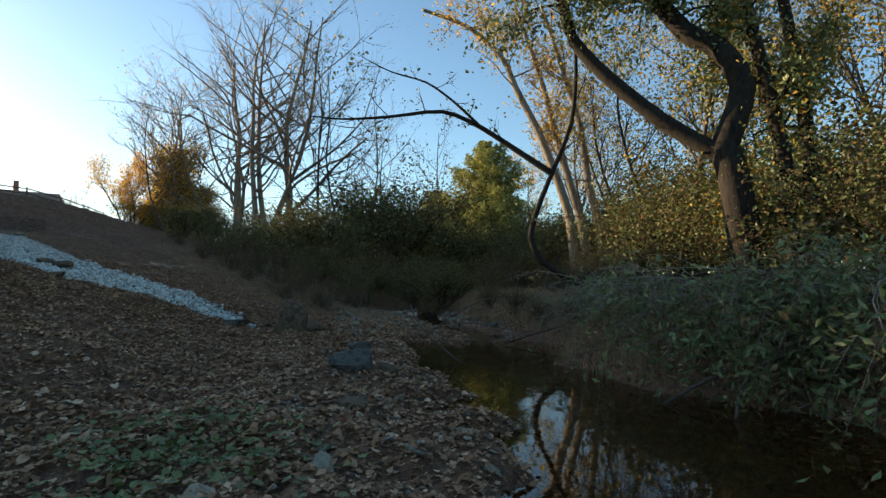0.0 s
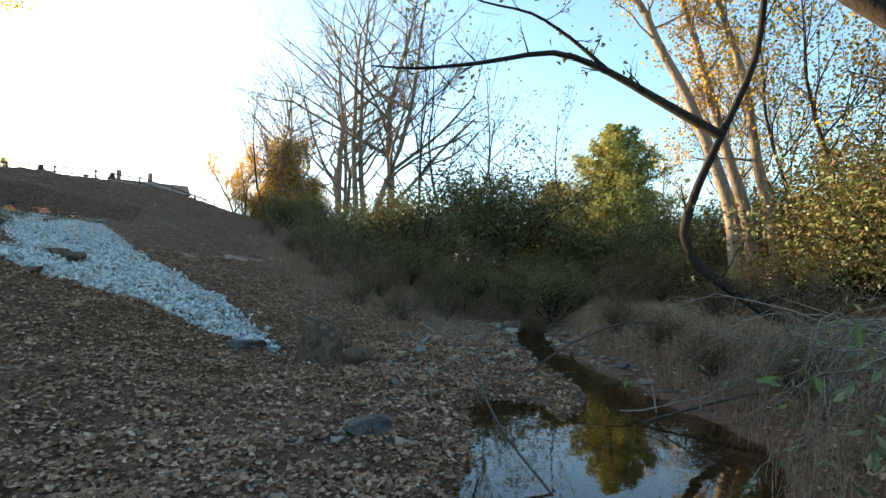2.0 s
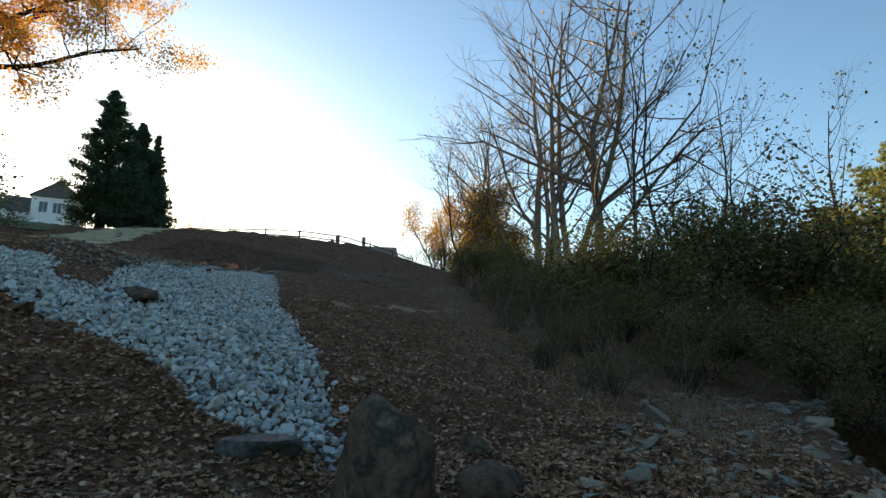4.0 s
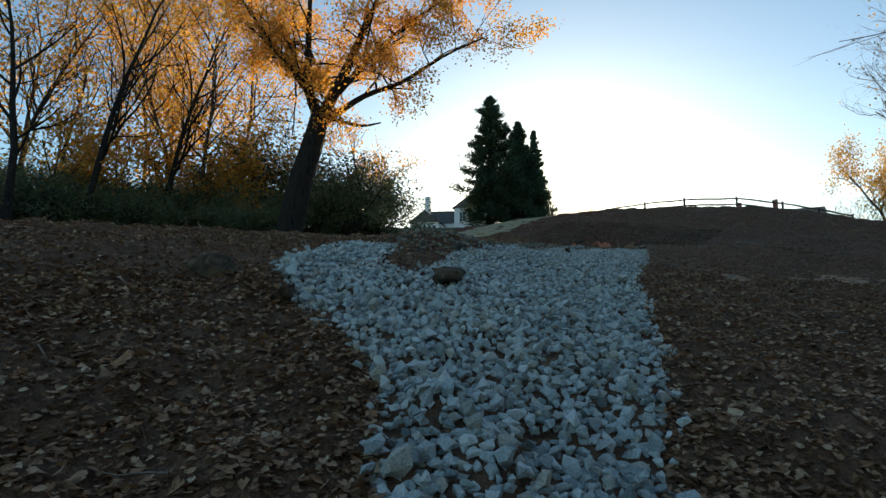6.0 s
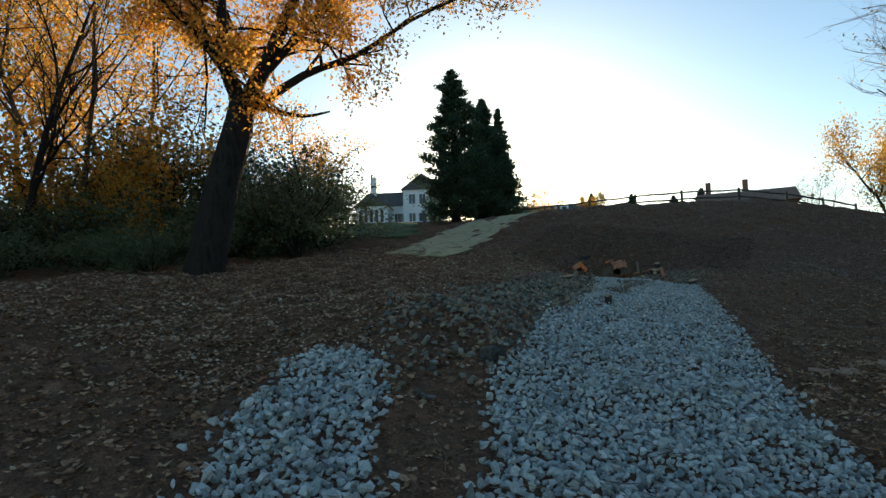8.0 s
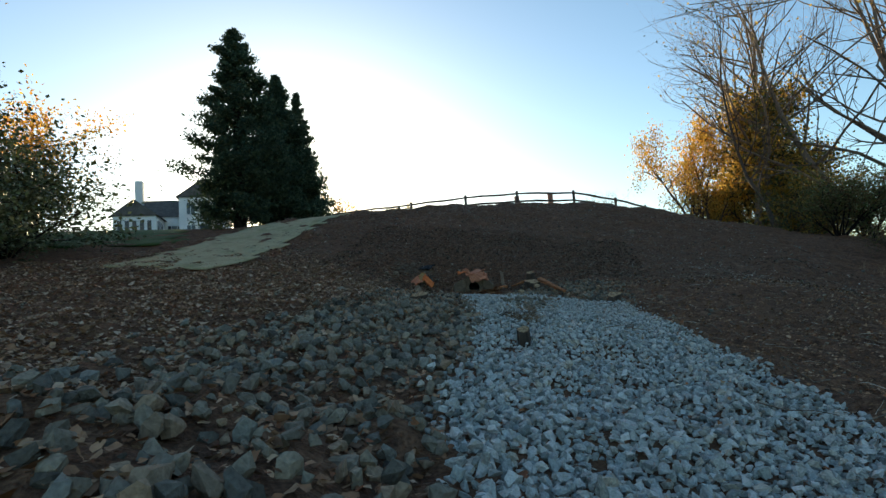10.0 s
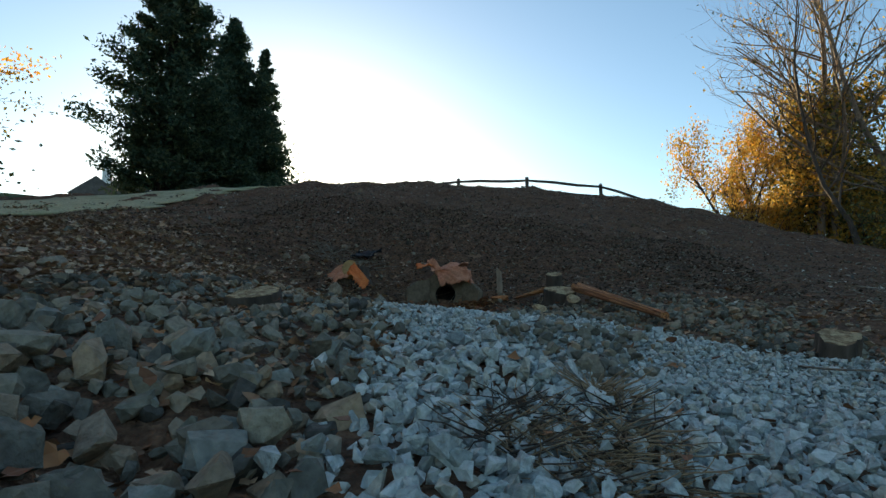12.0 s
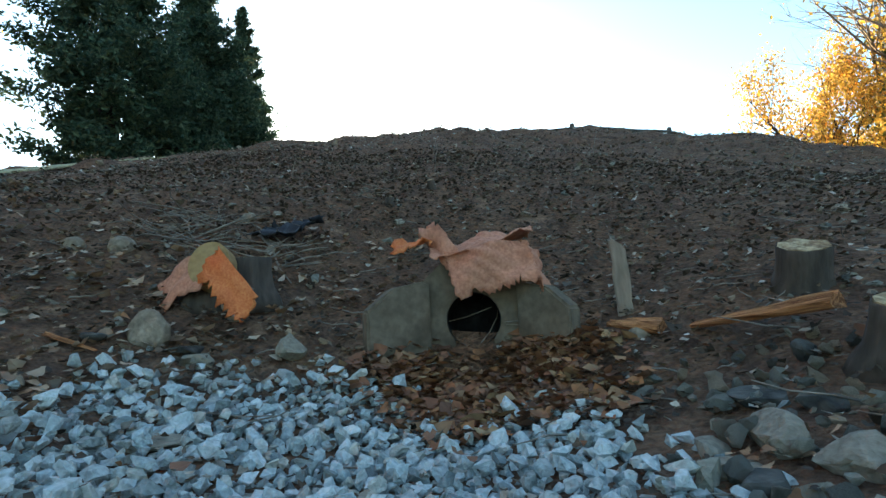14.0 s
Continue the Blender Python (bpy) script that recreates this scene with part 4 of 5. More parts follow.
for pts, lab in (([(27.30, -14.43, -3.37), (27.28, -14.18, -0.69), (27.29, -13.94, 1.90), (26.98, -13.38, 4.10), (26.37, -12.43, 7.36), (25.56, -11.39, 10.08), (25.14, -10.83, 12.16), (23.56, -9.32, 14.31), (21.40, -7.70, 15.29)], "leaning tree with a pale sunlit top and a few yellow leaves"),
                 ([(28.50, -14.31, -3.44), (28.53, -14.12, -0.63), (28.44, -13.76, 2.03), (28.07, -13.03, 4.96), (27.68, -12.26, 8.68), (27.26, -11.49, 12.21), (26.53, -10.47, 15.90)], "tall leaning tree with sunlit upper limbs"),
                 ([(29.40, -14.69, -3.47), (29.47, -14.51, -0.59), (29.47, -14.31, 1.45), (29.22, -13.70, 4.38), (29.17, -13.29, 8.08), (28.62, -12.24, 12.35), (28.09, -11.31, 16.07)], "straight slim tree beside two leaning ones")):
    limbed("tall_tree", lab, [(pts, 0.34, 0.1)], (12,), "bark_warm", [(1900, 0.12, "yellow", 0.35, 1.4)], 60 + len(lab), reach=2.8, mind=0.45)

# wood on the east bank
wood = bare_tree("wood_tree", "tall slim woodland tree with yellow leaves", 41, 15, 1, "bark", [(1900, 0.115, "yellow", 0.4), (900, 0.115, "olive", 0.4)], radius=0.17, fork=0.3)
tagged(put(wood, 32, -16, 0), group="woodland trees")
spots = [(35, -12, 1.0), (30, -20, 1.1), (34, -22, 1.0), (38, -17, 1.2), (33, -28, 1.1), (27, -30, 1.0), (31, -33, 1.1), (25.5, -34, 0.9), (38, -26, 1.2), (40, -8, 1.1), (44, -2, 1.1), (37, -33, 1.1), (48, -12, 1.3), (23, -33, 0.9),
         (54, 6, 1.2), (62, 22, 1.2)]
for k, (x, y, s) in enumerate(spots):
    again(wood, x, y, k * 1.3, s)
spots = [(25, -24, 1.0), (27, -21, 1.1), (24, -30, 1.1), (22.5, -25, 0.8), (29, -28, 1.3), (33, -18, 1.3), (26, -33, 1.2), (36, -4, 1.2), (31, -10, 0.9), (40, 0, 1.3), (30, -24, 1.3), (35, -30, 1.4), (21, -30.5, 0.8), (28.5, -17.5, 0.75), (33.5, -13.5, 1.1), (38, -11, 1.2), (36, -15.5, 1.2), (26.5, -19.5, 0.6)]
for k, (x, y, s) in enumerate(spots):
    again(dark, x, y, k * 1.9, s, 1.2)

# wood on the west side
west = bare_tree("wood_tree", "tall slim woodland tree with orange leaves against the light", 43, 14, 2, "bark", [(3600, 0.11, "orange", 0.4), (3600, 0.11, "yellow", 0.4)], radius=0.15, fork=0.35)
tagged(put(west, -20, -6, 0), group="woodland trees")
spots = [(-23, -2, 1.1), (-29, -11, 1.2), (-31, -3, 1.2), (-24, -17, 1.0)]
for k, (x, y, s) in enumerate(spots):
    again(west, x, y, k * 2.3, s)
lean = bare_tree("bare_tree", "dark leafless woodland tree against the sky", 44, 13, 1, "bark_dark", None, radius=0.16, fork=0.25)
tagged(put(lean, -15.5, -12, 0), group="woodland trees")
for k, (x, y, s) in enumerate(((-18, -8, 1.0), (-24, -11, 1.0), (-13, -15, 0.9), (-16, 3.5, 0.6))):
    again(lean, x, y, k * 1.1, s)
hedge = shrub("shrub", "dark olive shrub below the maple, lit from behind", 45, 3.2, 13, 6500, 0.075, [("hedge", 1.0)], blur=0.26)
tagged(put(hedge, -13.6, 0.6, 0, 1.05), group="undergrowth")
spots = [(-14.4, -3.2, 0.6), (-14.2, -7.0, 0.6), (-15.0, -10.5, 0.65), (-17.0, -6.6, 0.85), (-18.8, -10.8, 0.9), (-19.6, -7.0, 1.1), (-16.8, -13.4, 1.0), (-18.2, -1.6, 0.9), (-23.5, -13.0, 1.3), (-26.0, -7.5, 1.3), (-25.5, -1.0, 1.2), (-21.5, -12.0, 1.2), (-15.2, -1.5, 0.9), (-16.5, 2.8, 0.8), (-16.0, -5.0, 1.0), (-17.5, -9, 1.0), (-18.5, -12, 1.0), (-20.5, -4, 1.0), (-21, 0, 1.0), (-22.5, -8, 1.0), (-15.5, -14.5, 0.9), (-19, -16, 1.0), (-24, 4, 1.1), (-12.6, -17.5, 0.8), (-12.6, -6.4, 0.5), (-17.6, 0.6, 1.4), (-19.8, 3.4, 2.0), (-18.2, 6.2, 1.0), (-21.4, 1.0, 2.2), (-22.0, 6.4, 1.9), (-15.6, -1.6, 1.0), (-19.4, -2.0, 2.0), (-16.2, 4.6, 1.1)]
for k, (x, y, s) in enumerate(spots):
    again(hedge, x, y, k * 1.6, s * 0.66, 1.45)
amber = shrub("shrub", "orange-leaved understory sapling among dark shrubs", 46, 4.6, 5, 4200, 0.11, [("orange", 0.6), ("yellow", 0.4)], blur=0.28, reach=0.4)
tagged(put(amber, -17.6, -3.2, 0), group="undergrowth")
for k, (x, y, s) in enumerate(((-19.5, -9.5, 1.0), (-22, -5.5, 1.2), (-18.0, -12.5, 0.9), (-16.6, -5.6, 0.7), (-28, 16, 1.2), (-20, 27, 0.35), (-27, 60, 0.9))):
    again(amber, x, y, k * 1.6, s)


# brush hanging from the undercut bank
def bank_brush(x, y, seed, label, n=2600):
    r = np.random.default_rng(seed)
    lines, tips = [], []
    for k in range(60):
        a = math.radians(205 + r.uniform(-70, 70))
        way = np.array([np.cos(a) * 0.9, np.sin(a) * 0.5, r.uniform(0.0, 0.5)])
        grow(r, lines, tips, (r.uniform(-1.2, 1.2), r.uniform(-1.2, 1.2), r.uniform(-0.1, 0.45)), way, r.uniform(1.0, 2.3), 0.015, 1, 0.45, 0.2, 0.0, (4, 6), 0.12)
    top = tree_thing("bank_brush", label, "shrub", lines, [(about(tips, n * 2, 0.13), 0.05, "green", 0.0, 2.8), (about(tips, n, 0.16), 0.05, "brush", 0.0, 2.0)], "twig")
    top.matrix_basis = Matrix.Translation((x, y, level(x, y) + 0.15))
    return tagged(top, group="brush on the undercut bank")


bank_brush(11.0, -34.0, 71, "dense green-leaved brush hanging over the water", 1900)
bank_brush(10.2, -36.2, 72, "leafy brush drooping over the pool from the bank", 1900)
bank_brush(11.7, -32.2, 73, "tangled green brush on the creek's far bank", 2000)
bank_brush(12.5, -30.5, 74, "thick mixed brush on top of the bank", 1300)
bank_brush(13.6, -28.4, 75, "bent dry brush lying along the bank", 250)
bank_brush(15.2, -26.2, 77, "arching dry stems along the bank", 120)
bank_brush(13.2, -34.4, 78, "leafy brush piled on the undercut bank", 2400)
bank_brush(12.3, -31.3, 79, "low leafy brush trailing towards the pool", 1900)
bank_brush(12.9, -29.3, 80, "mixed brush above the pool's edge", 900)
bank_brush(14.4, -31.4, 76, "green brush below the leaning tree", 2400)



def dry_grass(name, n, x0, x1, y0, y1, lo, hi, weight, mat, label):
    """Bent narrow blades, two quads each, standing in loose tufts."""
    tx, ty = rng.uniform(x0, x1, n // 14), rng.uniform(y0, y1, n // 14)
    k = rng.integers(0, len(tx), n)
    x, y = tx[k] + rng.normal(size=n) * 0.1, ty[k] + rng.normal(size=n) * 0.1
    on = (rng.uniform(size=n) < weight(x, y)) & (np.hypot((x + 1.42) / 0.26, (y - 5.36) / 0.3) > 1)
    x, y = x[on], y[on]
    m = len(x)
    p = np.c_[x, y, height(x, y) + rough(x, y) - 0.02]
    ln, a, b = rng.uniform(lo, hi, m), rng.uniform(0, 2 * np.pi, m), rng.uniform(0.15, 0.75, m)
    out = np.c_[np.cos(a), np.sin(a), np.zeros(m)]
    side = np.c_[-np.sin(a), np.cos(a), np.zeros(m)] * 0.0045
    up = np.array([0, 0, 1.0])
    q = p + (out * (b * 0.35)[:, None] + up * 0.6) * ln[:, None]
    r = p + (out * b[:, None] + up * (1 - 0.45 * b)[:, None]) * ln[:, None]
    v = np.stack([p - side, p + side, q + side * 0.8, q - side * 0.8, r + side * 0.15, r - side * 0.15], 1).reshape(-1, 3)
    f = (np.array([[0, 1, 2, 3], [3, 2, 4, 5]])[None] + (np.arange(m) * 6)[:, None, None]).reshape(-1, 4)
    return tagged(new(name, array_mesh(name, v, f, M[mat])), label, "dry grass", kind="stuff")


dry_grass("dry_grass", 120000, 9.5, 24, -30, -8, 0.2, 0.6, lambda x, y: smooth(1.0, 1.8, creek_side(x, y)) * smooth(7, 3, creek_side(x, y)) * (0.25 + 0.75 * clumps(1.7 * x, 1.7 * y)), "hay", "tawny dead grass on the creek's low bank")
dry_grass("dry_grass", 26000, 9, 17, -16, 8, 0.12, 0.45, lambda x, y: (creek_side(x, y) < -1.6) * smooth(9.5, 13, x + 0.25 * y + 2) * clumps(2 * x, 2 * y), "hay", "thin dry weeds at the foot of the wood")


# ---- boulders ----
def boulder(name, x, y, sx, sy, sz, turn, mat, label, seed, sink=0.3, flat=False, cat="boulder"):
    r = np.random.default_rng(seed)
    bm = bmesh.new()
    bmesh.ops.create_icosphere(bm, subdivisions=3, radius=1.0)
    cuts = [(d / np.linalg.norm(d), r.uniform(0.5, 0.82) + (0.2 if mat == "concrete" else 0)) for d in r.normal(size=(12, 3))]
    if flat:
        cuts.append((np.array([0.05, 0.08, 1.0]), 0.45))
    for v in bm.verts:
        p = np.array(v.co)
        for d, h in cuts:
            k = p @ d - h
            if k > 0:
                p = p - d * k * 0.96
        p = p * (1 + 0.07 * noise.noise(Vector(p * 2.3 + seed)) + 0.03 * noise.noise(Vector(p * 6.1 + seed)))
        v.co = (p[0] * sx, p[1] * sy, p[2] * sz)
    ob = new(name, from_bm(name, bm, M[mat], seed in (1, 2)))
    ob.matrix_basis = Matrix.Translation((x, y, level(x, y) + sz * (0.5 - sink))) @ Matrix.Rotation(turn, 4, "Z")
    return tagged(ob, label, cat)


boulder("boulder", 8.7, -18.7, 0.66, 0.58, 0.84, 0.3, "boulder", "rounded dark brown boulder standing at the foot of the riprap", 1, 0.15)
boulder("boulder", 9.7, -18.1, 0.5, 0.4, 0.36, 1.0, "boulder", "low brown boulder half sunk in leaves", 2)
boulder("rock", 6.55, -26.9, 0.5, 0.38, 0.3, 0.5, "slate", "dark slate rock half sunk in the creek bank", 3, 0.25, False, "rock")
boulder("rock", 5.5, -28.9, 0.28, 0.2, 0.17, 1.4, "boulder", "grey rock lying in the leaf litter", 4, cat="rock")
boulder("rock", 6.9, -27.3, 0.3, 0.22, 0.16, 2.4, "boulder", "brown rock beside the slate slab", 5, cat="rock")
boulder("rock", 8.2, -23.9, 0.46, 0.34, 0.15, 0.9, "slate", "dark rounded rock on the gravel", 6, cat="rock")
boulder("rock", 7.2, -17.9, 0.6, 0.4, 0.2, 0.2, "slate", "dark blue slate at the end of the stone channel", 7, 0.2, True, "rock")
boulder("rock", 8.75, -16.5, 0.26, 0.22, 0.2, 1.0, "boulder", "brown rock among leaves below the channel", 8, cat="rock")
boulder("rock", 9.75, -16.5, 0.32, 0.26, 0.24, 2.0, "boulder", "pale brown rock half buried in leaves", 9, cat="rock")
boulder("rock", 1.45, -15.7, 0.42, 0.3, 0.26, 0.6, "boulder", "dark rock on the leafy slope", 10, 0.15, cat="rock")
boulder("rock", 3.0, -15.55, 0.32, 0.2, 0.15, 2.6, "boulder", "flat brown rock at the channel's edge", 12, 0.15, True, "rock")
boulder("rock", 3.2, -12.5, 0.5, 0.28, 0.24, 2.2, "boulder", "long brown slab lying in the pale stones", 13, -0.2, True, "rock")
boulder("rock", 2.8, -12.0, 0.36, 0.27, 0.2, 1.0, "boulder", "small brown slab lying in the pale stones", 14, -0.2, True, "rock")
boulder("rock", 0.5, -8.6, 0.27, 0.2, 0.16, 0.4, "slate", "grey-green angular rock beside the channel", 15, cat="rock")
boulder("rock", 3.5, 11.3, 0.16, 0.1, 0.09, 0.4, "concrete", "pale stone on the bare slope", 16, cat="rock")
STONE_LABEL = {"slate": "dark slate chunk among smaller stones", "shale": "grey-green angular rock among smaller stones", "boulder": "pale tan rounded rock on the soil", "concrete": "pale rounded rock on the soil"}
for k, (x, y, s, t, mat) in enumerate(((-2.74, 4.42, 0.1, 1.15, "concrete"), (-2.49, 4.4, 0.1, 0.55, "shale"), (-2.2, 4.72, 0.12, 0.7, "shale"), (-2.13, 3.78, 0.11, 0.3, "shale"), (-2.67, 4.12, 0.045, 0.8, "boulder"), (-2.9, 4.28, 0.07, 0.6, "slate"),
                                       (-0.31, 4.27, 0.11, 0.4, "slate"), (-0.36, 3.95, 0.13, 0.5, "shale"), (-0.26, 3.74, 0.12, 0.5, "shale"), (-0.46, 3.7, 0.085, 0.6, "slate"), (-0.52, 3.98, 0.07, 0.6, "shale"), (-0.2, 4.12, 0.07, 0.6, "slate"), (-0.11, 4.48, 0.06, 0.9, "slate"), (-0.71, 4.6, 0.05, 0.7, "slate"), (-0.6, 4.97, 0.05, 0.8, "concrete"), (-0.62, 4.56, 0.045, 0.9, "boulder"), (-0.12, 3.95, 0.045, 0.9, "boulder"), (-0.5, 3.84, 0.07, 0.6, "shale"),
                                       (-0.52, -1.32, 0.12, 0.8, "slate"), (-0.96, -0.97, 0.085, 0.8, "shale"), (-0.59, -1.02, 0.075, 0.7, "slate"), (-0.43, -1.06, 0.08, 0.9, "slate"), (-0.85, -1.18, 0.075, 0.7, "slate"), (-0.88, -0.74, 0.065, 0.8, "shale"), (-1.22, -0.28, 0.06, 0.8, "shale"), (-0.89, -1.34, 0.09, 0.7, "slate"), (-0.56, -0.77, 0.08, 0.5, "slate"), (-0.4, -0.86, 0.09, 0.6, "slate"),
                                       (0.32, 0.14, 0.1, 1.0, "shale"), (0.0, 0.02, 0.07, 0.8, "shale"), (-0.07, -0.13, 0.06, 0.8, "slate"), (0.62, 1.2, 0.09, 0.7, "shale"), (-2.4, 1.6, 0.1, 0.7, "slate"), (-1.7, -2.4, 0.13, 0.7, "shale"), (-2.6, -1.0, 0.12, 0.7, "slate"), (-3.3, 0.8, 0.12, 0.7, "shale"),
                                       (-3.47, 5.0, 0.095, 0.7, "concrete"), (-3.4, 5.12, 0.05, 0.7, "boulder"), (-3.7, 4.88, 0.065, 0.8, "concrete"), (-3.25, 5.95, 0.075, 0.6, "concrete"), (0.78, 6.33, 0.06, 0.7, "concrete"), (-2.57, 4.45, 0.1, 0.45, "slate"), (-3.1, 6.1, 0.05, 0.7, "concrete"))):
    s = s * (0.66 if y < 0 and x > -1.2 else 1.0)
    boulder("rock", x, y, s, s * 0.78, s * t, k * 1.1, mat, STONE_LABEL[mat], 100 + k, 0.22, k % 4 == 1, "rock")
for k, (x, y, s, t, mat) in enumerate(((-0.79, 0.73, 0.075, 0.5, "shale"), (-0.66, 0.7, 0.05, 0.6, "boulder"), (-0.33, 1.06, 0.065, 0.8, "shale"), (-0.22, 0.96, 0.055, 0.9, "boulder"), (0.04, 1.49, 0.065, 0.6, "shale"), (0.08, 1.32, 0.06, 0.8, "boulder"),
                                       (0.18, 1.36, 0.06, 0.8, "shale"), (-0.01, 1.2, 0.045, 0.8, "shale"), (-0.99, 0.62, 0.085, 0.85, "slate"), (-1.27, 0.99, 0.09, 0.9, "shale"), (-1.17, 0.76, 0.085, 0.8, "slate"), (0.26, 2.0, 0.06, 0.7, "slate"), (0.3, 0.68, 0.08, 0.7, "shale"), (0.52, 0.86, 0.075, 0.8, "boulder"), (0.12, 0.42, 0.07, 0.6, "shale"))):
    s = 0.78 * s
    boulder("rock", x, y, s, s * 0.78, s * t, k * 1.7, mat, "grey-brown rock lying among the pale channel stones", 150 + k, -0.25, k % 3 == 1, "rock")


# ---- culvert ----
def slab(outline, y0, y1, mat, name, bevel=0.012):
    """An upright slab: an outline in x and z, drawn out from y0 to y1."""
    bm = bmesh.new()
    front = bm.faces.new([bm.verts.new((x, y0, z)) for x, z in outline])
    out = bmesh.ops.extrude_face_region(bm, geom=[front])
    bmesh.ops.translate(bm, vec=(0, y1 - y0, 0), verts=[g for g in out["geom"] if isinstance(g, bmesh.types.BMVert)])
    bmesh.ops.recalc_face_normals(bm, faces=bm.faces)
    bmesh.ops.bevel(bm, geom=bm.edges[:], offset=bevel, segments=2, affect="EDGES")
    return from_bm(name, bm, mat)


culvert = thing("culvert", "weathered concrete culvert headwall with a dark pipe, half covered by cloth", "culvert")
culvert.matrix_basis = Matrix.Translation((-1.39, 5.15, 1.56)) @ Matrix.Rotation(radians(10), 4, "Z")
R = 0.142
arc = [(R * math.cos(a), R * math.sin(a)) for a in np.linspace(math.pi * 1.25, -math.pi * 0.25, 25)]
part("headwall", slab([(-0.27, -0.2), (-0.27, 0.2), (-0.13, 0.33), (0.24, 0.34), (0.27, 0.22), (0.27, -0.2), (0.1, -0.2)] + arc[::-1] + [(-0.1, -0.2)], 0.0, 0.14, M["headwall"], "headwall", 0.006), culvert)
wing = slab([(-0.34, -0.18), (-0.34, 0.07), (-0.2, 0.18), (-0.02, 0.21), (0, 0.21), (0, -0.18)], -0.05, 0.05, M["headwall"], "wing_wall")
w = part("wing_wall", wing, culvert, "sloping concrete wing wall")
w.matrix_basis = Matrix.Translation((-0.24, 0.0, 0)) @ Matrix.Rotation(radians(28), 4, "Z")
w = part("wing_wall", wing, culvert, "sloping concrete wing wall")
w.matrix_basis = Matrix.Translation((0.25, -0.02, -0.02)) @ Matrix.Rotation(radians(-38), 4, "Z") @ Matrix.Diagonal((-0.9, 1, 0.95, 1))
bm = bmesh.new()
rings = []
for k in range(14):
    y, rr = 0.01 + k * 0.045, (R + 0.012 * (k % 2)) * 0.97
    rings.append([bm.verts.new((rr * math.cos(a), y, rr * math.sin(a))) for a in np.linspace(0, 2 * math.pi, 24, endpoint=False)])
for a, b in zip(rings, rings[1:]):
    for k in range(24):
        bm.faces.new((a[k], a[(k + 1) % 24], b[(k + 1) % 24], b[k]))
bm.faces.new(rings[-1])
part("pipe", from_bm("pipe", bm, M["pipe"], True), culvert, "dark corrugated drain pipe")


def cloth(name, corner, u, v, nu, nv, seed, mat, sag=0.05, crease=0.03, torn=0.02, fringe=0.0):
    """A creased sheet spanned from a corner by two edges, thickened."""
    r = np.random.default_rng(seed)
    corner, u, v = (np.array(q, float) for q in (corner, u, v))
    n = np.cross(u, v)
    n /= np.linalg.norm(n)
    vs = []
    for a in range(nu + 1):
        for b in range(nv + 1):
            s, t = a / nu, b / nv
            p = corner + u * s + v * t
            f = noise.noise(Vector((s * 2.6 + t * 1.2 + seed, t * 1.3, seed))) * crease * 2.4 + (0.5 - abs(noise.noise(Vector((s * 5 - t * 3 + seed, t * 1.5, 4.0))))) * crease * 0.9
            p = p + n * f + np.array([0, 0, -sag * math.sin(math.pi * s)])
            if a in (0, nu):
                p = p + r.normal(size=3) * torn
            if b == nv:
                p = p + v * fringe * (r.uniform(-0.2, 1) + noise.noise(Vector((s * 6, seed, 0)))) + r.normal(size=3) * torn
            elif b == 0:
                p = p + v * 0.5 * torn * noise.noise(Vector((s * 4, seed, 2)))
            vs.append(p)
    fs = [(a * (nv + 1) + b, (a + 1) * (nv + 1) + b, (a + 1) * (nv + 1) + b + 1, a * (nv + 1) + b + 1) for a in range(nu) for b in range(nv)]
    ob = new(name, mesh_of(name, vs, fs, M[mat], True))
    t = ob.modifiers.new("thick", "SOLIDIFY")
    t.thickness = 0.006
    return ob


top = thing("filter_cloth", "faded orange filter cloth draped over the culvert's top", "cloth", (-1.39, 5.15, 1.56))
top.rotation_euler = (0, 0, radians(10))
for name, c, u, v, s, f in (("upper_sheet", (-0.2, 0.14, 0.41), (0.52, 0.04, 0.06), (0.0, -0.3, -0.06), 3, 0.05), ("hanging_flap", (-0.13, -0.145, 0.35), (0.42, 0.02, 0.05), (0.05, -0.05, -0.2), 4, 0.22), ("side_fold", (0.27, -0.1, 0.4), (0.08, 0.13, -0.06), (0.05, -0.07, -0.24), 9, 0.25)):
    ob = cloth(name, c, u, v, 34, 18, s, "cloth", 0.0, 0.028, 0.004, f)
    ob.parent = top
top = thing("filter_cloth", "twisted scrap of orange cloth snagged above the wing wall", "cloth", (-1.39, 5.15, 1.56))
top.rotation_euler = (0, 0, radians(10))
for name, c, u, v, s in (("crown_fold", (-0.42, 0.06, 0.42), (0.2, 0.0, 0.04), (0.03, -0.16, -0.05), 5), ("tail", (-0.27, -0.04, 0.47), (0.15, -0.05, -0.2), (0.1, -0.03, 0.04), 6)):
    ob = cloth(name, c, u, v, 10, 6, s, "cloth_hot" if s == 5 else "cloth", 0.0, 0.02, 0.01)
    ob.parent = top


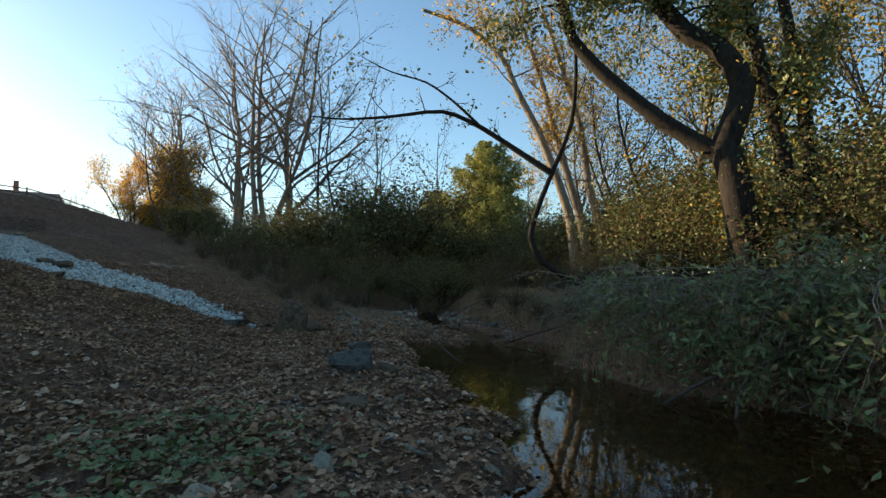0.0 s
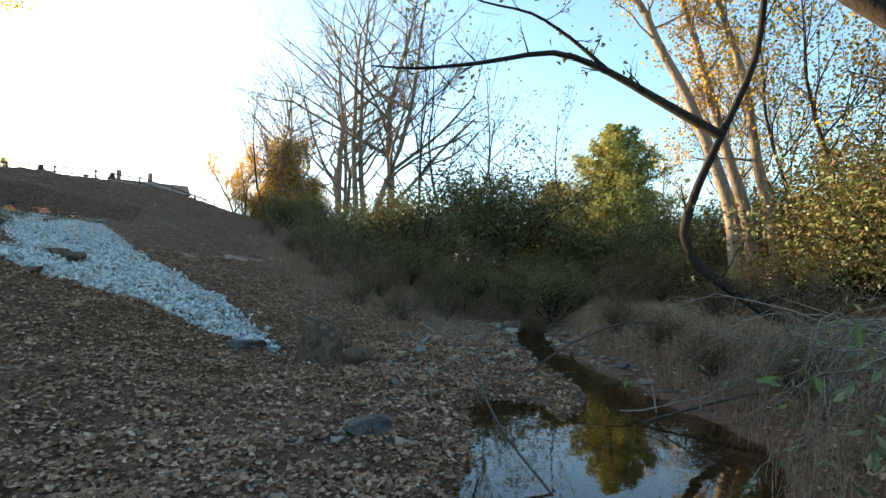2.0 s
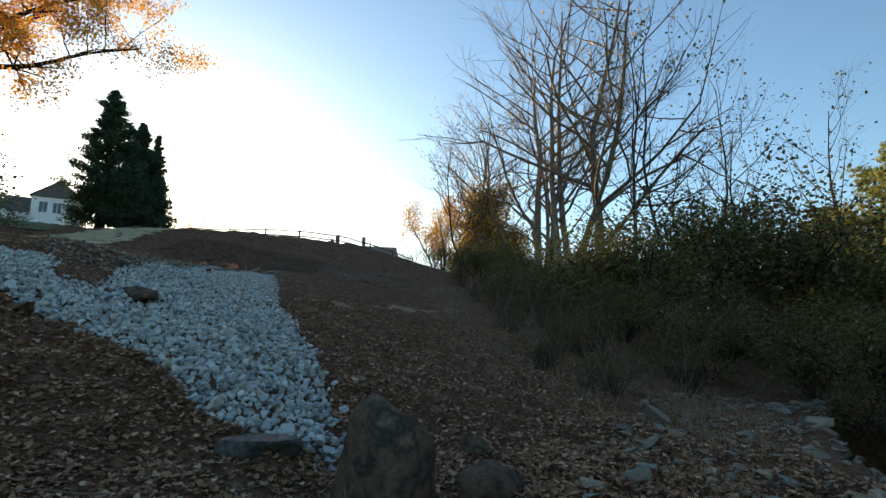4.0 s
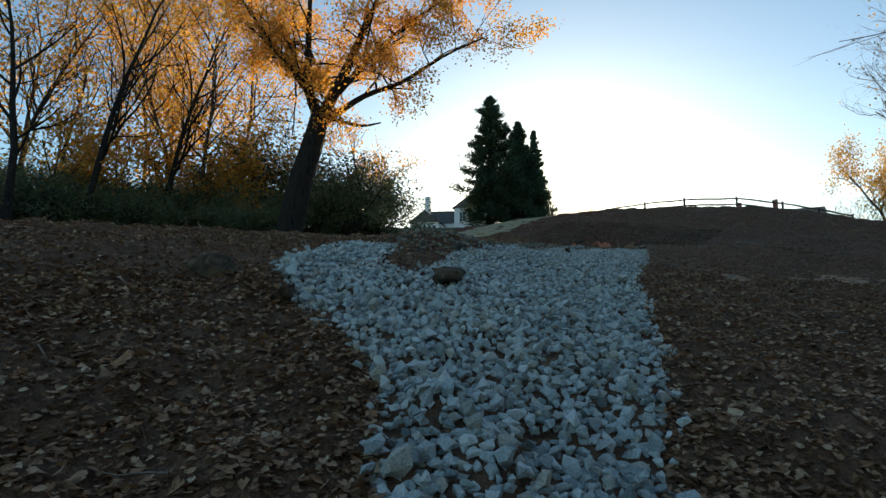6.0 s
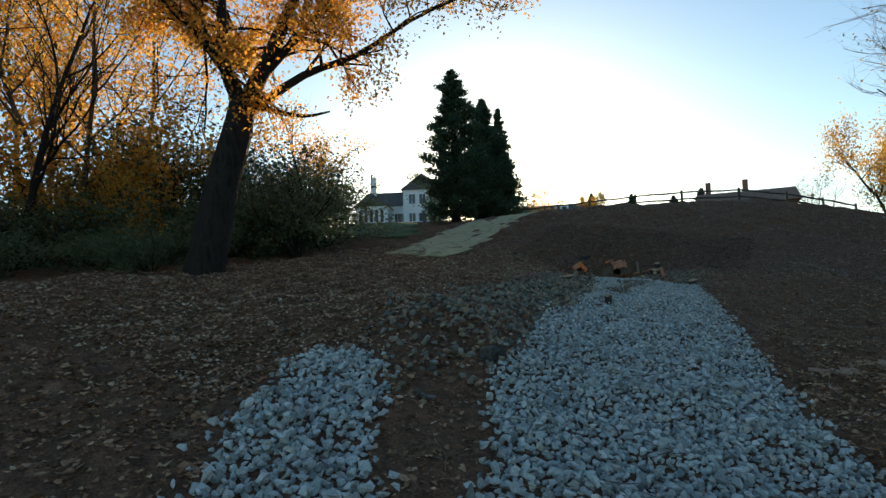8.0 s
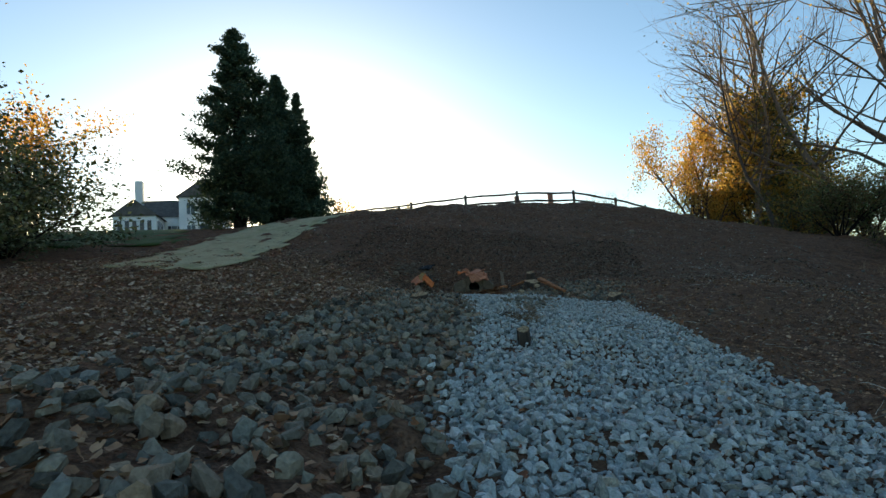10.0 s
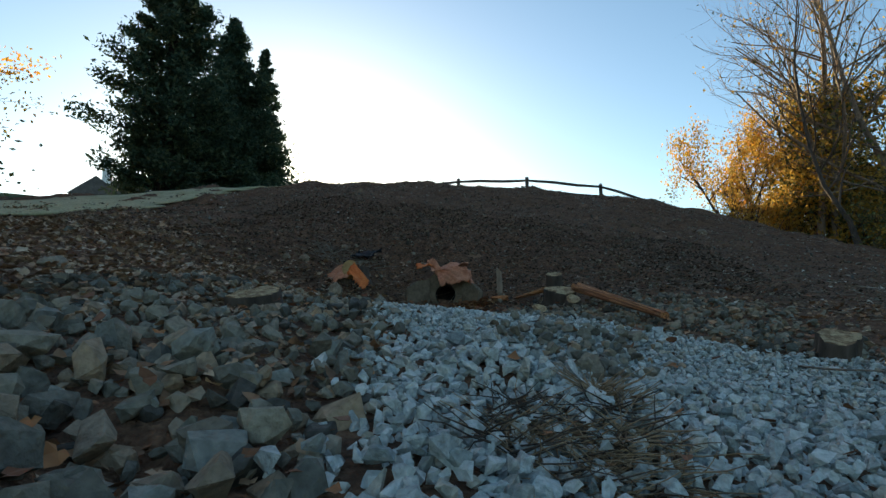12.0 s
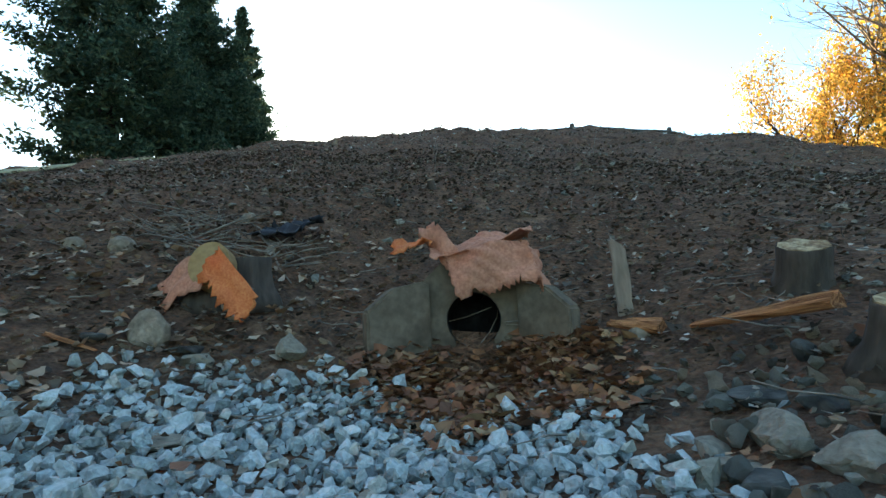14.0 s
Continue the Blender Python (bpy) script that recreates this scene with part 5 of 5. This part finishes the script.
# ---- stumps, logs, split wood ----
def stump(x, y, r, h, label, seed, lobes=0.12, tilt=0.0, turn=0.0, lift=0.0, sink=0.08, long=1.0):
    """A sawn stump: ribbed bark with a flared foot, and a pale cut face."""
    g = np.random.default_rng(seed)
    top = thing("stump", label, "tree stump")
    top.matrix_basis = Matrix.Translation((x, y, level(x, y) + lift)) @ Matrix.Rotation(turn, 4, "Z") @ Matrix.Rotation(tilt, 4, "X")
    k, ph = 28, g.uniform(0, 6, 4)
    ang = np.linspace(0, 2 * np.pi, k, endpoint=False)
    shape = r * (1 + lobes * np.sin(2 * ang + ph[0]) + lobes * 0.6 * np.sin(3 * ang + ph[1]) + 0.04 * np.sin(9 * ang + ph[2]))
    bm = bmesh.new()
    rows = []
    for z, f in ((-sink, 1.3), (0.0, 1.18), (h * 0.3, 1.04), (h * 0.7, 1.0), (h * 0.97, 1.0), (h, 0.97)):
        rib = 1 + 0.03 * np.sin(13 * ang + ph[3] + z * 3)
        rows.append([bm.verts.new((math.cos(a) * q * long, math.sin(a) * q, z)) for a, q in zip(ang, shape * f * rib)])
    for a, b in zip(rows, rows[1:]):
        for j in range(k):
            bm.faces.new((a[j], a[(j + 1) % k], b[(j + 1) % k], b[j]))
    bm.faces.new(rows[0][::-1])
    part("bark", from_bm("bark", bm, M["bark"], True), top)
    bm = bmesh.new()
    inner = [bm.verts.new((math.cos(a) * q * 0.955 * long, math.sin(a) * q * 0.955, h + 0.002 + 0.004 * math.sin(5 * a))) for a, q in zip(ang, shape)]
    low = [bm.verts.new((math.cos(a) * q * 0.955 * long, math.sin(a) * q * 0.955, h - 0.03)) for a, q in zip(ang, shape)]
    mid_v = bm.verts.new((0, 0, h + 0.006))
    for j in range(k):
        bm.faces.new((inner[j], inner[(j + 1) % k], mid_v))
        bm.faces.new((low[j], low[(j + 1) % k], inner[(j + 1) % k], inner[j]))
    part("cut_face", from_bm("cut_face", bm, M["cut"]), top, "pale sawn wood face")
    return top


stump(0.2, 4.25, 0.15, 0.2, "wide double-hearted stump with a pale sawn top among stones", 1, 0.2, 0.36, long=1.15)
stump(0.11, 5.1, 0.1, 0.19, "round grey stump with a pale sawn top on the slope", 2, 0.06, 0.36)
stump(-2.7, 4.95, 0.17, 0.22, "dark broken stump under a torn orange cloth", 3, 0.25)
stump(-1.75, 0.85, 0.135, 0.15, "low flat stump with a bright sawn face among grey stones", 4, 0.16, 0.3, long=1.25)
stump(0.36, -2.1, 0.085, 0.23, "short sawn stump standing in the pale stones", 5, 0.12, 0.4)
stump(-2.15, 7.2, 0.035, 0.08, "thin sapling stump high on the bare slope", 6, 0.1, 0.3)
stump(-2.35, 6.6, 0.04, 0.06, "small broken stump on the bare slope", 7)
stump(-0.06, 3.3, 0.075, 0.13, "short cut log end tilted among the stones", 8, 0.08, 0.7, 0.5)
stump(0.3, 3.6, 0.08, 0.13, "cut log end lying beside the wide stump", 9, 0.1, 0.6, 0.2)
stump(1.8, 1.35, 0.13, 0.14, "weathered stump at the channel's stony edge", 10, 0.2, 0.3)
disc = thing("sawn_disc", "tan sawn log end leaning against the cloth-covered stump", "log")
disc.matrix_basis = Matrix.Translation((-2.67, 4.77, level(-2.7, 4.8) + 0.225)) @ Matrix.Rotation(radians(14), 4, "Z") @ Matrix.Rotation(radians(72), 4, "X")
bm = bmesh.new()
bmesh.ops.create_cone(bm, segments=28, radius1=0.115, radius2=0.11, depth=0.12, cap_ends=True)
bmesh.ops.scale(bm, vec=(0.95, 1.1, 1), verts=bm.verts)
bmesh.ops.bevel(bm, geom=[e for e in bm.edges if abs(e.verts[0].co.z - e.verts[1].co.z) < 1e-4], offset=0.01, segments=2, affect="EDGES")
part("wood", from_bm("wood", bm, M["sawn"], False), disc)
for label, c, u, v, s, m in (("torn orange cloth hanging over the stump's side", (-3.14, 4.8, 1.76), (0.46, -0.03, 0.28), (0.03, -0.1, -0.19), 11, "cloth"),
                             ("bright orange cloth strip hanging from the stump", (-2.6, 4.72, 2.0), (0.24, -0.02, -0.27), (-0.06, -0.06, -0.12), 12, "cloth_hot")):
    tagged(cloth("torn_cloth", c, u, v, 24, 14, s, m, 0.0, 0.022, 0.006, 0.3), label, "cloth")


tagged(cloth("dark_sheet", (-2.98, 5.55, level(-2.98, 5.55) + 0.06), (0.36, 0.04, 0.02), (0.04, 0.26, 0.11), 14, 10, 15, "pipe", 0.0, 0.035, 0.02), "crumpled dark plastic sheet on the slope above the stump", "plastic sheet")


def split_wood(name, a, b, w, h, label, seed, mat="split"):
    """A long splintered piece of split timber between two ends, built along its own z axis."""
    g = np.random.default_rng(seed)
    a, b = Vector(a), Vector(b)
    n, d = 14, b - a
    bm = bmesh.new()
    rows = []
    ridge = [(math.cos(k * math.pi / 7) * g.uniform(0.8, 1.1), abs(math.sin(k * math.pi / 7)) * g.uniform(0.55, 1.15)) for k in range(8)] + [(-0.6, -0.35), (0.6, -0.35)]
    for k in range(n + 1):
        s = k / n
        rows.append([bm.verts.new((x * w * (1 - 0.5 * s) * (1 + 0.22 * noise.noise(Vector((q * 3.0, s * 4, seed)))), y * h * (1 - 0.5 * s) * (1 + 0.3 * noise.noise(Vector((q * 5.0, s * 3, seed + 7)))), s * d.length + (0.16 * g.uniform(-1, 1) * w if k in (0, n) else 0))) for q, (x, y) in enumerate(ridge)])
    m = len(ridge)
    for p, q in zip(rows, rows[1:]):
        for j in range(m):
            bm.faces.new((p[j], p[(j + 1) % m], q[(j + 1) % m], q[j]))
    bm.faces.new(rows[0][::-1]), bm.faces.new(rows[-1])
    bmesh.ops.recalc_face_normals(bm, faces=bm.faces)
    ob = new(name, from_bm(name, bm, M[mat]))
    ob.matrix_basis = Matrix.Translation(a) @ d.to_track_quat("Z", "Y").to_matrix().to_4x4()
    return tagged(ob, label, "timber")


zz = lambda x, y, up: (x, y, level(x, y) + up)
split_wood("split_log", zz(*LOG_A, 0.16), zz(*LOG_B, 0.1), 0.08, 0.09, "long orange-brown split log lying downhill from the stump", 1)
split_wood("split_log", zz(0.02, 4.5, 0.13), zz(-0.38, 4.9, 0.02), 0.055, 0.05, "reddish split timber lying beside the wide stump", 2)
bm = box_bm(0.085, 0.05, 0.46, (0, 0, 0.16), 0.008)
bmesh.ops.subdivide_edges(bm, edges=[e for e in bm.edges if abs(e.verts[0].co.z - e.verts[1].co.z) > 0.1], cuts=6)
for v in bm.verts:
    v.co.x += 0.012 * noise.noise(Vector((v.co.x * 30, 0, v.co.z * 9))) - 0.03 * max(0, v.co.z) * (v.co.x > 0)
    if v.co.z > 0.36:
        v.co.z += 0.05 * noise.noise(Vector((v.co.x * 40, v.co.y * 40, 3.0))) - (0.05 if v.co.x > 0 else 0)
ob = new("broken_post", from_bm("broken_post", bm, M["bark_warm"]))
ob.matrix_basis = Matrix.Translation((-0.63, 5.24, level(-0.63, 5.24))) @ Matrix.Rotation(-0.04, 4, "Y")
tagged(ob, "grey splintered post sticking up from the soil", "post")
split_wood("split_log", zz(-0.5, 4.95, 0.02), zz(-0.72, 5.05, 0.05), 0.05, 0.06, "rotten reddish wood at the splintered post's foot", 4)
split_wood("plank", zz(-3.0, 4.14, 0.02), zz(-2.8, 4.2, 0.02), 0.02, 0.014, "short weathered plank on the soil", 5, "split")


def surface(x, y):
    return level(x, y) + float(rough(x, y))


def twigs(name, n, x0, x1, y0, y1, lo, hi, rad, label, seed, up=0.25, mat="twig", cat="twigs"):
    g = np.random.default_rng(seed)
    lines = []
    for _ in range(n):
        x, y = g.uniform(x0, x1), g.uniform(y0, y1)
        p = np.array([x, y, surface(x, y) + 0.02])
        a, ln = g.uniform(0, 2 * np.pi), g.uniform(lo, hi)
        d = np.array([np.cos(a), np.sin(a), g.uniform(0, up)])
        pts = [p + d * ln * s + g.normal(size=3) * 0.04 * ln * [1, 1, 0.5] for s in (0, 0.35, 0.7, 1)]
        for q in pts:
            q[2] = max(q[2], surface(q[0], q[1]) + 0.01)
        lines.append((pts, np.linspace(rad, rad * 0.4, 4), 4))
    v, f = tubes(lines)
    return tagged(new(name, array_mesh(name, v, f, M[mat], True)), label, cat, kind="stuff")


twigs("dead_twigs", 60, -3.6, -3.15, 5.2, 5.75, 0.12, 0.42, 0.006, "heap of grey dead twigs above the stump", 1, 0.45)
twigs("dead_twigs", 26, -3.0, -2.45, 5.3, 5.75, 0.15, 0.45, 0.006, "loose dead twigs beside the orange cloth", 11, 0.25)
twigs("dry_straw", 700, 2.2, 11, -11, 6, 0.08, 0.32, 0.0045, "pale straw and twig bits on the dark slope", 21, 0.2, "chip")
for k, (ax, ay, bx, by, rad, up) in enumerate(((-3.05, 5.75, -2.5, 5.25, 0.009, 0.02), (-3.15, 5.85, -2.55, 5.5, 0.007, 0.04), (-3.6, 5.65, -3.25, 5.35, 0.008, 0.05), (-3.55, 5.35, -3.3, 5.75, 0.007, 0.09), (-3.75, 5.6, -3.45, 5.95, 0.006, 0.03), (-3.3, 5.3, -3.1, 5.75, 0.006, 0.12))):
    a, b = Vector((ax, ay, level(ax, ay) + 0.01)), Vector((bx, by, level(bx, by) + up))
    q, r = limb([a, a.lerp(b, 0.4) + Vector((0.02, 0, 0.012)), a.lerp(b, 0.75) - Vector((0.015, 0, 0)), b], rad, rad * 0.5)
    v, f = tubes([(q, r, 6)])
    tagged(new("stick", array_mesh("stick", v, f, M["twig"], True)), "pale grey dead stick on the soil above the cloth-covered stump", "stick", group="sticks on the slope")
for x, y, h in ((-2.3, 7.9, 0.34), (-0.62, 9.4, 0.3), (-3.6, 7.2, 0.28), (1.3, 8.6, 0.3)):
    p = Vector((x, y, level(x, y) - 0.02))
    v, f = tubes([([p, p + Vector((0.02, 0, h * 0.5)), p + Vector((0.05, 0.01, h))], (0.007, 0.006, 0.003), 5)])
    tagged(new("dead_stalk", array_mesh("dead_stalk", v, f, M["twig"], True)), "thin dead stalk standing alone on the bare slope", "stalk", group="stalks on the slope")
twigs("dead_twigs", 1500, -7, 5, 3.5, 12, 0.05, 0.3, 0.0045, "thin dead twigs scattered on the bare hill", 2)
twigs("dead_twigs", 260, 1, 11, -12, 3, 0.15, 0.7, 0.007, "dead twigs on the slope beside the stones", 3)
twigs("dry_grass", 150, 0.0, 0.34, -1.02, -0.72, 0.07, 0.22, 0.0026, "matted brown twigs and dry grass lying on the stones", 4, 0.8, "hay", "dry grass")
twigs("dead_twigs", 150, -0.05, 0.42, -1.1, -0.6, 0.07, 0.22, 0.003, "dark twigs caught in the dry grass on the stones", 14, 0.6, "bark")
twigs("dry_grass", 230, 0.27, 0.4, -0.46, -0.26, 0.06, 0.17, 0.0026, "small tuft of dry straw lying between pale stones", 5, 0.7, "hay", "dry grass")
twigs("dry_grass", 220, 0.1, 0.5, -0.95, -0.7, 0.06, 0.2, 0.0026, "thin mat of dry grass lying on the stones", 6, 0.4, "hay", "dry grass")
twigs("dead_twigs", 60, 12, 17.5, -33, -23, 0.8, 2.4, 0.018, "tangle of dead branches along the undercut bank", 5, 0.4)
twigs("dead_twigs", 120, 3, 13, -35, -18, 0.2, 0.7, 0.008, "dead twigs among the leaves on the bank", 6)
twigs("dead_twigs", 14, 8.9, 9.9, -33.4, -31.6, 0.6, 1.3, 0.022, "bare roots and branches reaching into the pool", 7, 0.3)
twigs("dead_stalks", 300, 9.5, 16, -14, 7, 0.5, 1.3, 0.006, "thin dry weed stalks standing at the wood's edge", 8, 3.0)
for k, (pts, rad) in enumerate(((((8.9, -30.5, -3.45), (9.4, -30.9, -3.1), (9.9, -31.3, -2.8), (10.5, -31.7, -2.5)), 0.02),
                                (((8.9, -31.6, -3.45), (9.3, -31.5, -3.0), (9.6, -31.7, -2.7), (10.2, -32.2, -2.5)), 0.022),
                                (((12.25, -24.22, -3.30), (13.68, -24.58, -2.96), (15.31, -25.34, -2.61), (16.53, -26.31, -2.54)), 0.02),
                                (((11.60, -21.43, -3.36), (13.24, -21.17, -2.55), (15.05, -20.72, -2.15), (17.24, -20.29, -2.28)), 0.02),
                                (((9.48, -26.07, -3.40), (9.38, -25.06, -2.93), (9.59, -24.04, -2.47), (10.47, -22.61, -2.26)), 0.014))):
    q, r = limb(pts, rad, rad * 1.3)
    v, f = tubes([(q, r, 6)])
    tagged(new("dead_branch", array_mesh("dead_branch", v, f, M["bark"], True)), "pale bare dead branch reaching from the bank over the creek", "branch")


# ---- split-rail fence on the crest ----
FENCE = [(-24, 30), (-20.5, 27.4), (-17, 24.9), (-13.6, 22.4), (-10.2, 20.0), (-6.6, 18.7), (-3.5, 17.7), (-0.9, 17.6), (1.85, 19.3), (4.1, 21.6), (5.9, 23.6), (7.6, 25.7)]
fence = thing("split_rail_fence", "weathered two-rail wooden fence along the hill's crest", "fence")
post_mesh = from_bm("post", box_bm(0.12, 0.1, 1.3, (0, 0, 0.13), 0.018), M["rail"])
for k, (x, y) in enumerate(FENCE):
    p = part("post", post_mesh, fence)
    p.matrix_basis = Matrix.Translation((x, y, level(x, y))) @ Matrix.Rotation(0.3 * math.sin(k * 5), 4, "Z") @ Matrix.Rotation(0.03 * math.sin(k * 3), 4, "X")
for (ax, ay), (bx, by) in zip(FENCE, FENCE[1:]):
    for h in (0.27, 0.65):
        a, b = Vector((ax, ay, level(ax, ay) + h)), Vector((bx, by, level(bx, by) + h))
        v, f = tubes([([a, a.lerp(b, 0.33) + Vector((0, 0, 0.02)), a.lerp(b, 0.66) - Vector((0, 0, 0.015)), b], (0.045, 0.055, 0.055, 0.045), 6)])
        part("rail", array_mesh("rail", v, f, M["rail"]), fence)


# ---- houses ----
def gable_roof(sx, sy, z, rise, over, mat):
    bm = bmesh.new()
    a, b = sx / 2 + over, sy / 2 + over
    v = [bm.verts.new(p) for p in ((-a, -b, z), (a, -b, z), (a, b, z), (-a, b, z), (-a, 0, z + rise), (a, 0, z + rise))]
    for f in ((0, 1, 5, 4), (2, 3, 4, 5), (0, 4, 3), (1, 2, 5), (3, 2, 1, 0)):
        bm.faces.new([v[i] for i in f])
    return from_bm("roof", bm, M[mat])


def gable_walls(sx, sy, h, rise, mat):
    bm = bmesh.new()
    a, b = sx / 2, sy / 2
    lo = [bm.verts.new(p) for p in ((-a, -b, -1), (a, -b, -1), (a, b, -1), (-a, b, -1))]
    hi = [bm.verts.new(p) for p in ((-a, -b, h), (a, -b, h), (a, b, h), (-a, b, h))]
    e = [bm.verts.new((-a, 0, h + rise * 0.96)), bm.verts.new((a, 0, h + rise * 0.96))]
    bm.faces.new((lo[0], lo[1], hi[1], hi[0])), bm.faces.new((lo[2], lo[3], hi[3], hi[2]))
    bm.faces.new((lo[1], lo[2], hi[2], e[1], hi[1])), bm.faces.new((lo[3], lo[0], hi[0], e[0], hi[3])), bm.faces.new(lo[::-1])
    return from_bm("wall", bm, M[mat])


def window(parent, x, z, w, h, y, side="front", sash=2):
    """A framed window on the wall plane; side chooses the front or the right-hand gable."""
    m = Matrix.Translation((x, y, z)) if side == "front" else Matrix.Translation((y, x, z)) @ Matrix.Rotation(radians(90), 4, "Z")
    fr = part("window", from_bm("window", box_bm(w + 0.2, 0.1, h + 0.2, (0, 0, 0), 0.02), M["white"]), parent, "white window frame")
    fr.matrix_basis = m
    n = sash
    for k in range(n):
        p = part("pane", from_bm("pane", box_bm(w / n - 0.06, 0.04, h - 0.06, ((k + 0.5 - n / 2) * w / n, -0.05, 0)), M["glass"]), fr, "dark window glass")


house = thing("house", "white two-storey house with grey roofs, sunroom and chimney beyond the lawn", "house")
house.matrix_basis = Matrix.Translation((-47.5, 55.0, level(-47.5, 55) - 0.2)) @ Matrix.Rotation(radians(28), 4, "Z")
for name, make, at in (("wall", gable_walls(8.4, 6.0, 5.9, 2.3, "white"), (2.6, 0.0, 0)), ("roof", gable_roof(8.4, 6.0, 5.9, 2.45, 0.35, "roof"), (2.6, 0.0, 0))):
    part(name, make, house).matrix_basis = Matrix.Translation(at) @ Matrix.Rotation(radians(90), 4, "Z")
for name, make in (("wall", gable_walls(5.4, 6.4, 3.6, 2.6, "white")), ("roof", gable_roof(5.4, 6.4, 3.6, 2.75, 0.3, "roof"))):
    part(name, make, house).matrix_basis = Matrix.Translation((-3.0, 0.2, 0))
for x, z in ((1.0, 4.4), (2.6, 4.4), (4.2, 4.4), (1.0, 1.5), (4.2, 1.5)):
    window(house, x, z, 1.0, 1.5, -4.24)
part("door", from_bm("door", box_bm(1.1, 0.12, 2.2, (2.6, -4.26, 1.1), 0.02), M["shutter"]), house, "dark house door")
for x, z in ((-2.4, 4.3), (0.2, 4.3), (2.4, 4.3), (-2.4, 1.4), (2.0, 1.4)):
    window(house, x, z, 1.0, 1.5, 5.63, "side")
for x in (-1.5, -0.8):
    window(house, x, 1.6, 0.9, 1.6, -3.05)
ob = part("chimney", from_bm("chimney", box_bm(0.9, 0.9, 3.6, (-5.6, -1.0, 6.9), 0.04), M["white"]), house, "white chimney stack")
wing_m = Matrix.Translation((-4.6, -5.6, 0)) @ Matrix.Rotation(radians(90), 4, "Z")
ob = part("wall", gable_walls(4.6, 4.6, 3.0, 1.9, "white"), house)
ob.matrix_basis = wing_m
ob = part("roof", gable_roof(4.6, 4.6, 3.0, 2.0, 0.3, "roof"), house)
ob.matrix_basis = wing_m
for x in (-6.2, -5.4, -4.6, -3.8, -3.0):
    window(house, x, 1.5, 0.5, 1.9, -7.92, "front", 1)
for y in (-7.2, -6.4, -5.6, -4.8):
    window(house, y, 1.5, 0.5, 1.9, -2.28, "side", 1)
ob = part("terrace_wall", from_bm("terrace_wall", box_bm(7.0, 0.35, 1.4, (-0.5, -8.4, -0.3), 0.03), M["white"]), house, "white terrace wall")

house = thing("house", "long low house with a grey roof, white dormers and a chimney", "house")
house.matrix_basis = Matrix.Translation((-31, 74, level(-31, 74) + 0.9)) @ Matrix.Rotation(radians(18), 4, "Z")
part("wall", gable_walls(12, 6, 1.2, 1.9, "brick"), house)
part("roof", gable_roof(12, 6, 1.2, 2.1, 0.3, "roof"), house)
for x in (-1.6, 0.4, 2.4):
    d = part("dormer", from_bm("dormer", box_bm(1.3, 1.6, 1.7, (x, -2.0, 2.0), 0.04), M["white"]), house, "white dormer with a dark blue shutter")
    part("shutter", from_bm("shutter", box_bm(0.7, 0.06, 1.1, (x, -2.83, 2.0)), M["shutter"]), d)
part("chimney", from_bm("chimney", box_bm(0.6, 0.6, 2.6, (5.4, 0, 3.0), 0.03), M["brick"]), house, "brick chimney")

house = thing("house", "brown-roofed brick house with two tall chimneys behind the crest", "house")
house.matrix_basis = Matrix.Translation((0.4, 47, 8.15)) @ Matrix.Rotation(radians(8), 4, "Z")
part("wall", gable_walls(8, 6, 0.3, 1.5, "brick"), house)
part("roof", gable_roof(8, 6, 0.3, 1.6, 0.4, "roof_brown"), house)
for x in (-3.3, 0.1):
    part("chimney", from_bm("chimney", box_bm(0.5, 0.5, 2.6, (x, 0.4, 1.8), 0.03), M["brick"]), house, "brick chimney")
for x, y, z, a, lab in ((52, 27, 0.4, 40, "white house glimpsed through the trees beyond the creek"), (40, 33, 0.2, 20, "pale house half hidden behind woodland")):
    house = thing("house", lab, "house")
    house.matrix_basis = Matrix.Translation((x, y, level(x, y) + z)) @ Matrix.Rotation(radians(a), 4, "Z")
    part("wall", gable_walls(10, 7, 4.6, 2.2, "white"), house)
    part("roof", gable_roof(10, 7, 4.6, 2.3, 0.4, "roof"), house)
    for wx in (-3.2, 0, 3.2):
        for wz in (1.2, 3.5):
            window(house, wx, wz, 0.9, 1.2, -3.52)
for k, (x, y, s) in enumerate(((-6.2, 46, 0.5), (-3.6, 47, 0.6), (-11.5, 50, 0.48), (-20, 62, 0.5))):
    again(c2, x, y, k, s * 0.9, 1.3)
again(bare, 5.0, 60, 1.0, 0.26), again(bare, 7.0, 62, 2.0, 0.28), again(gold, -17, 55, 1.0, 0.6)
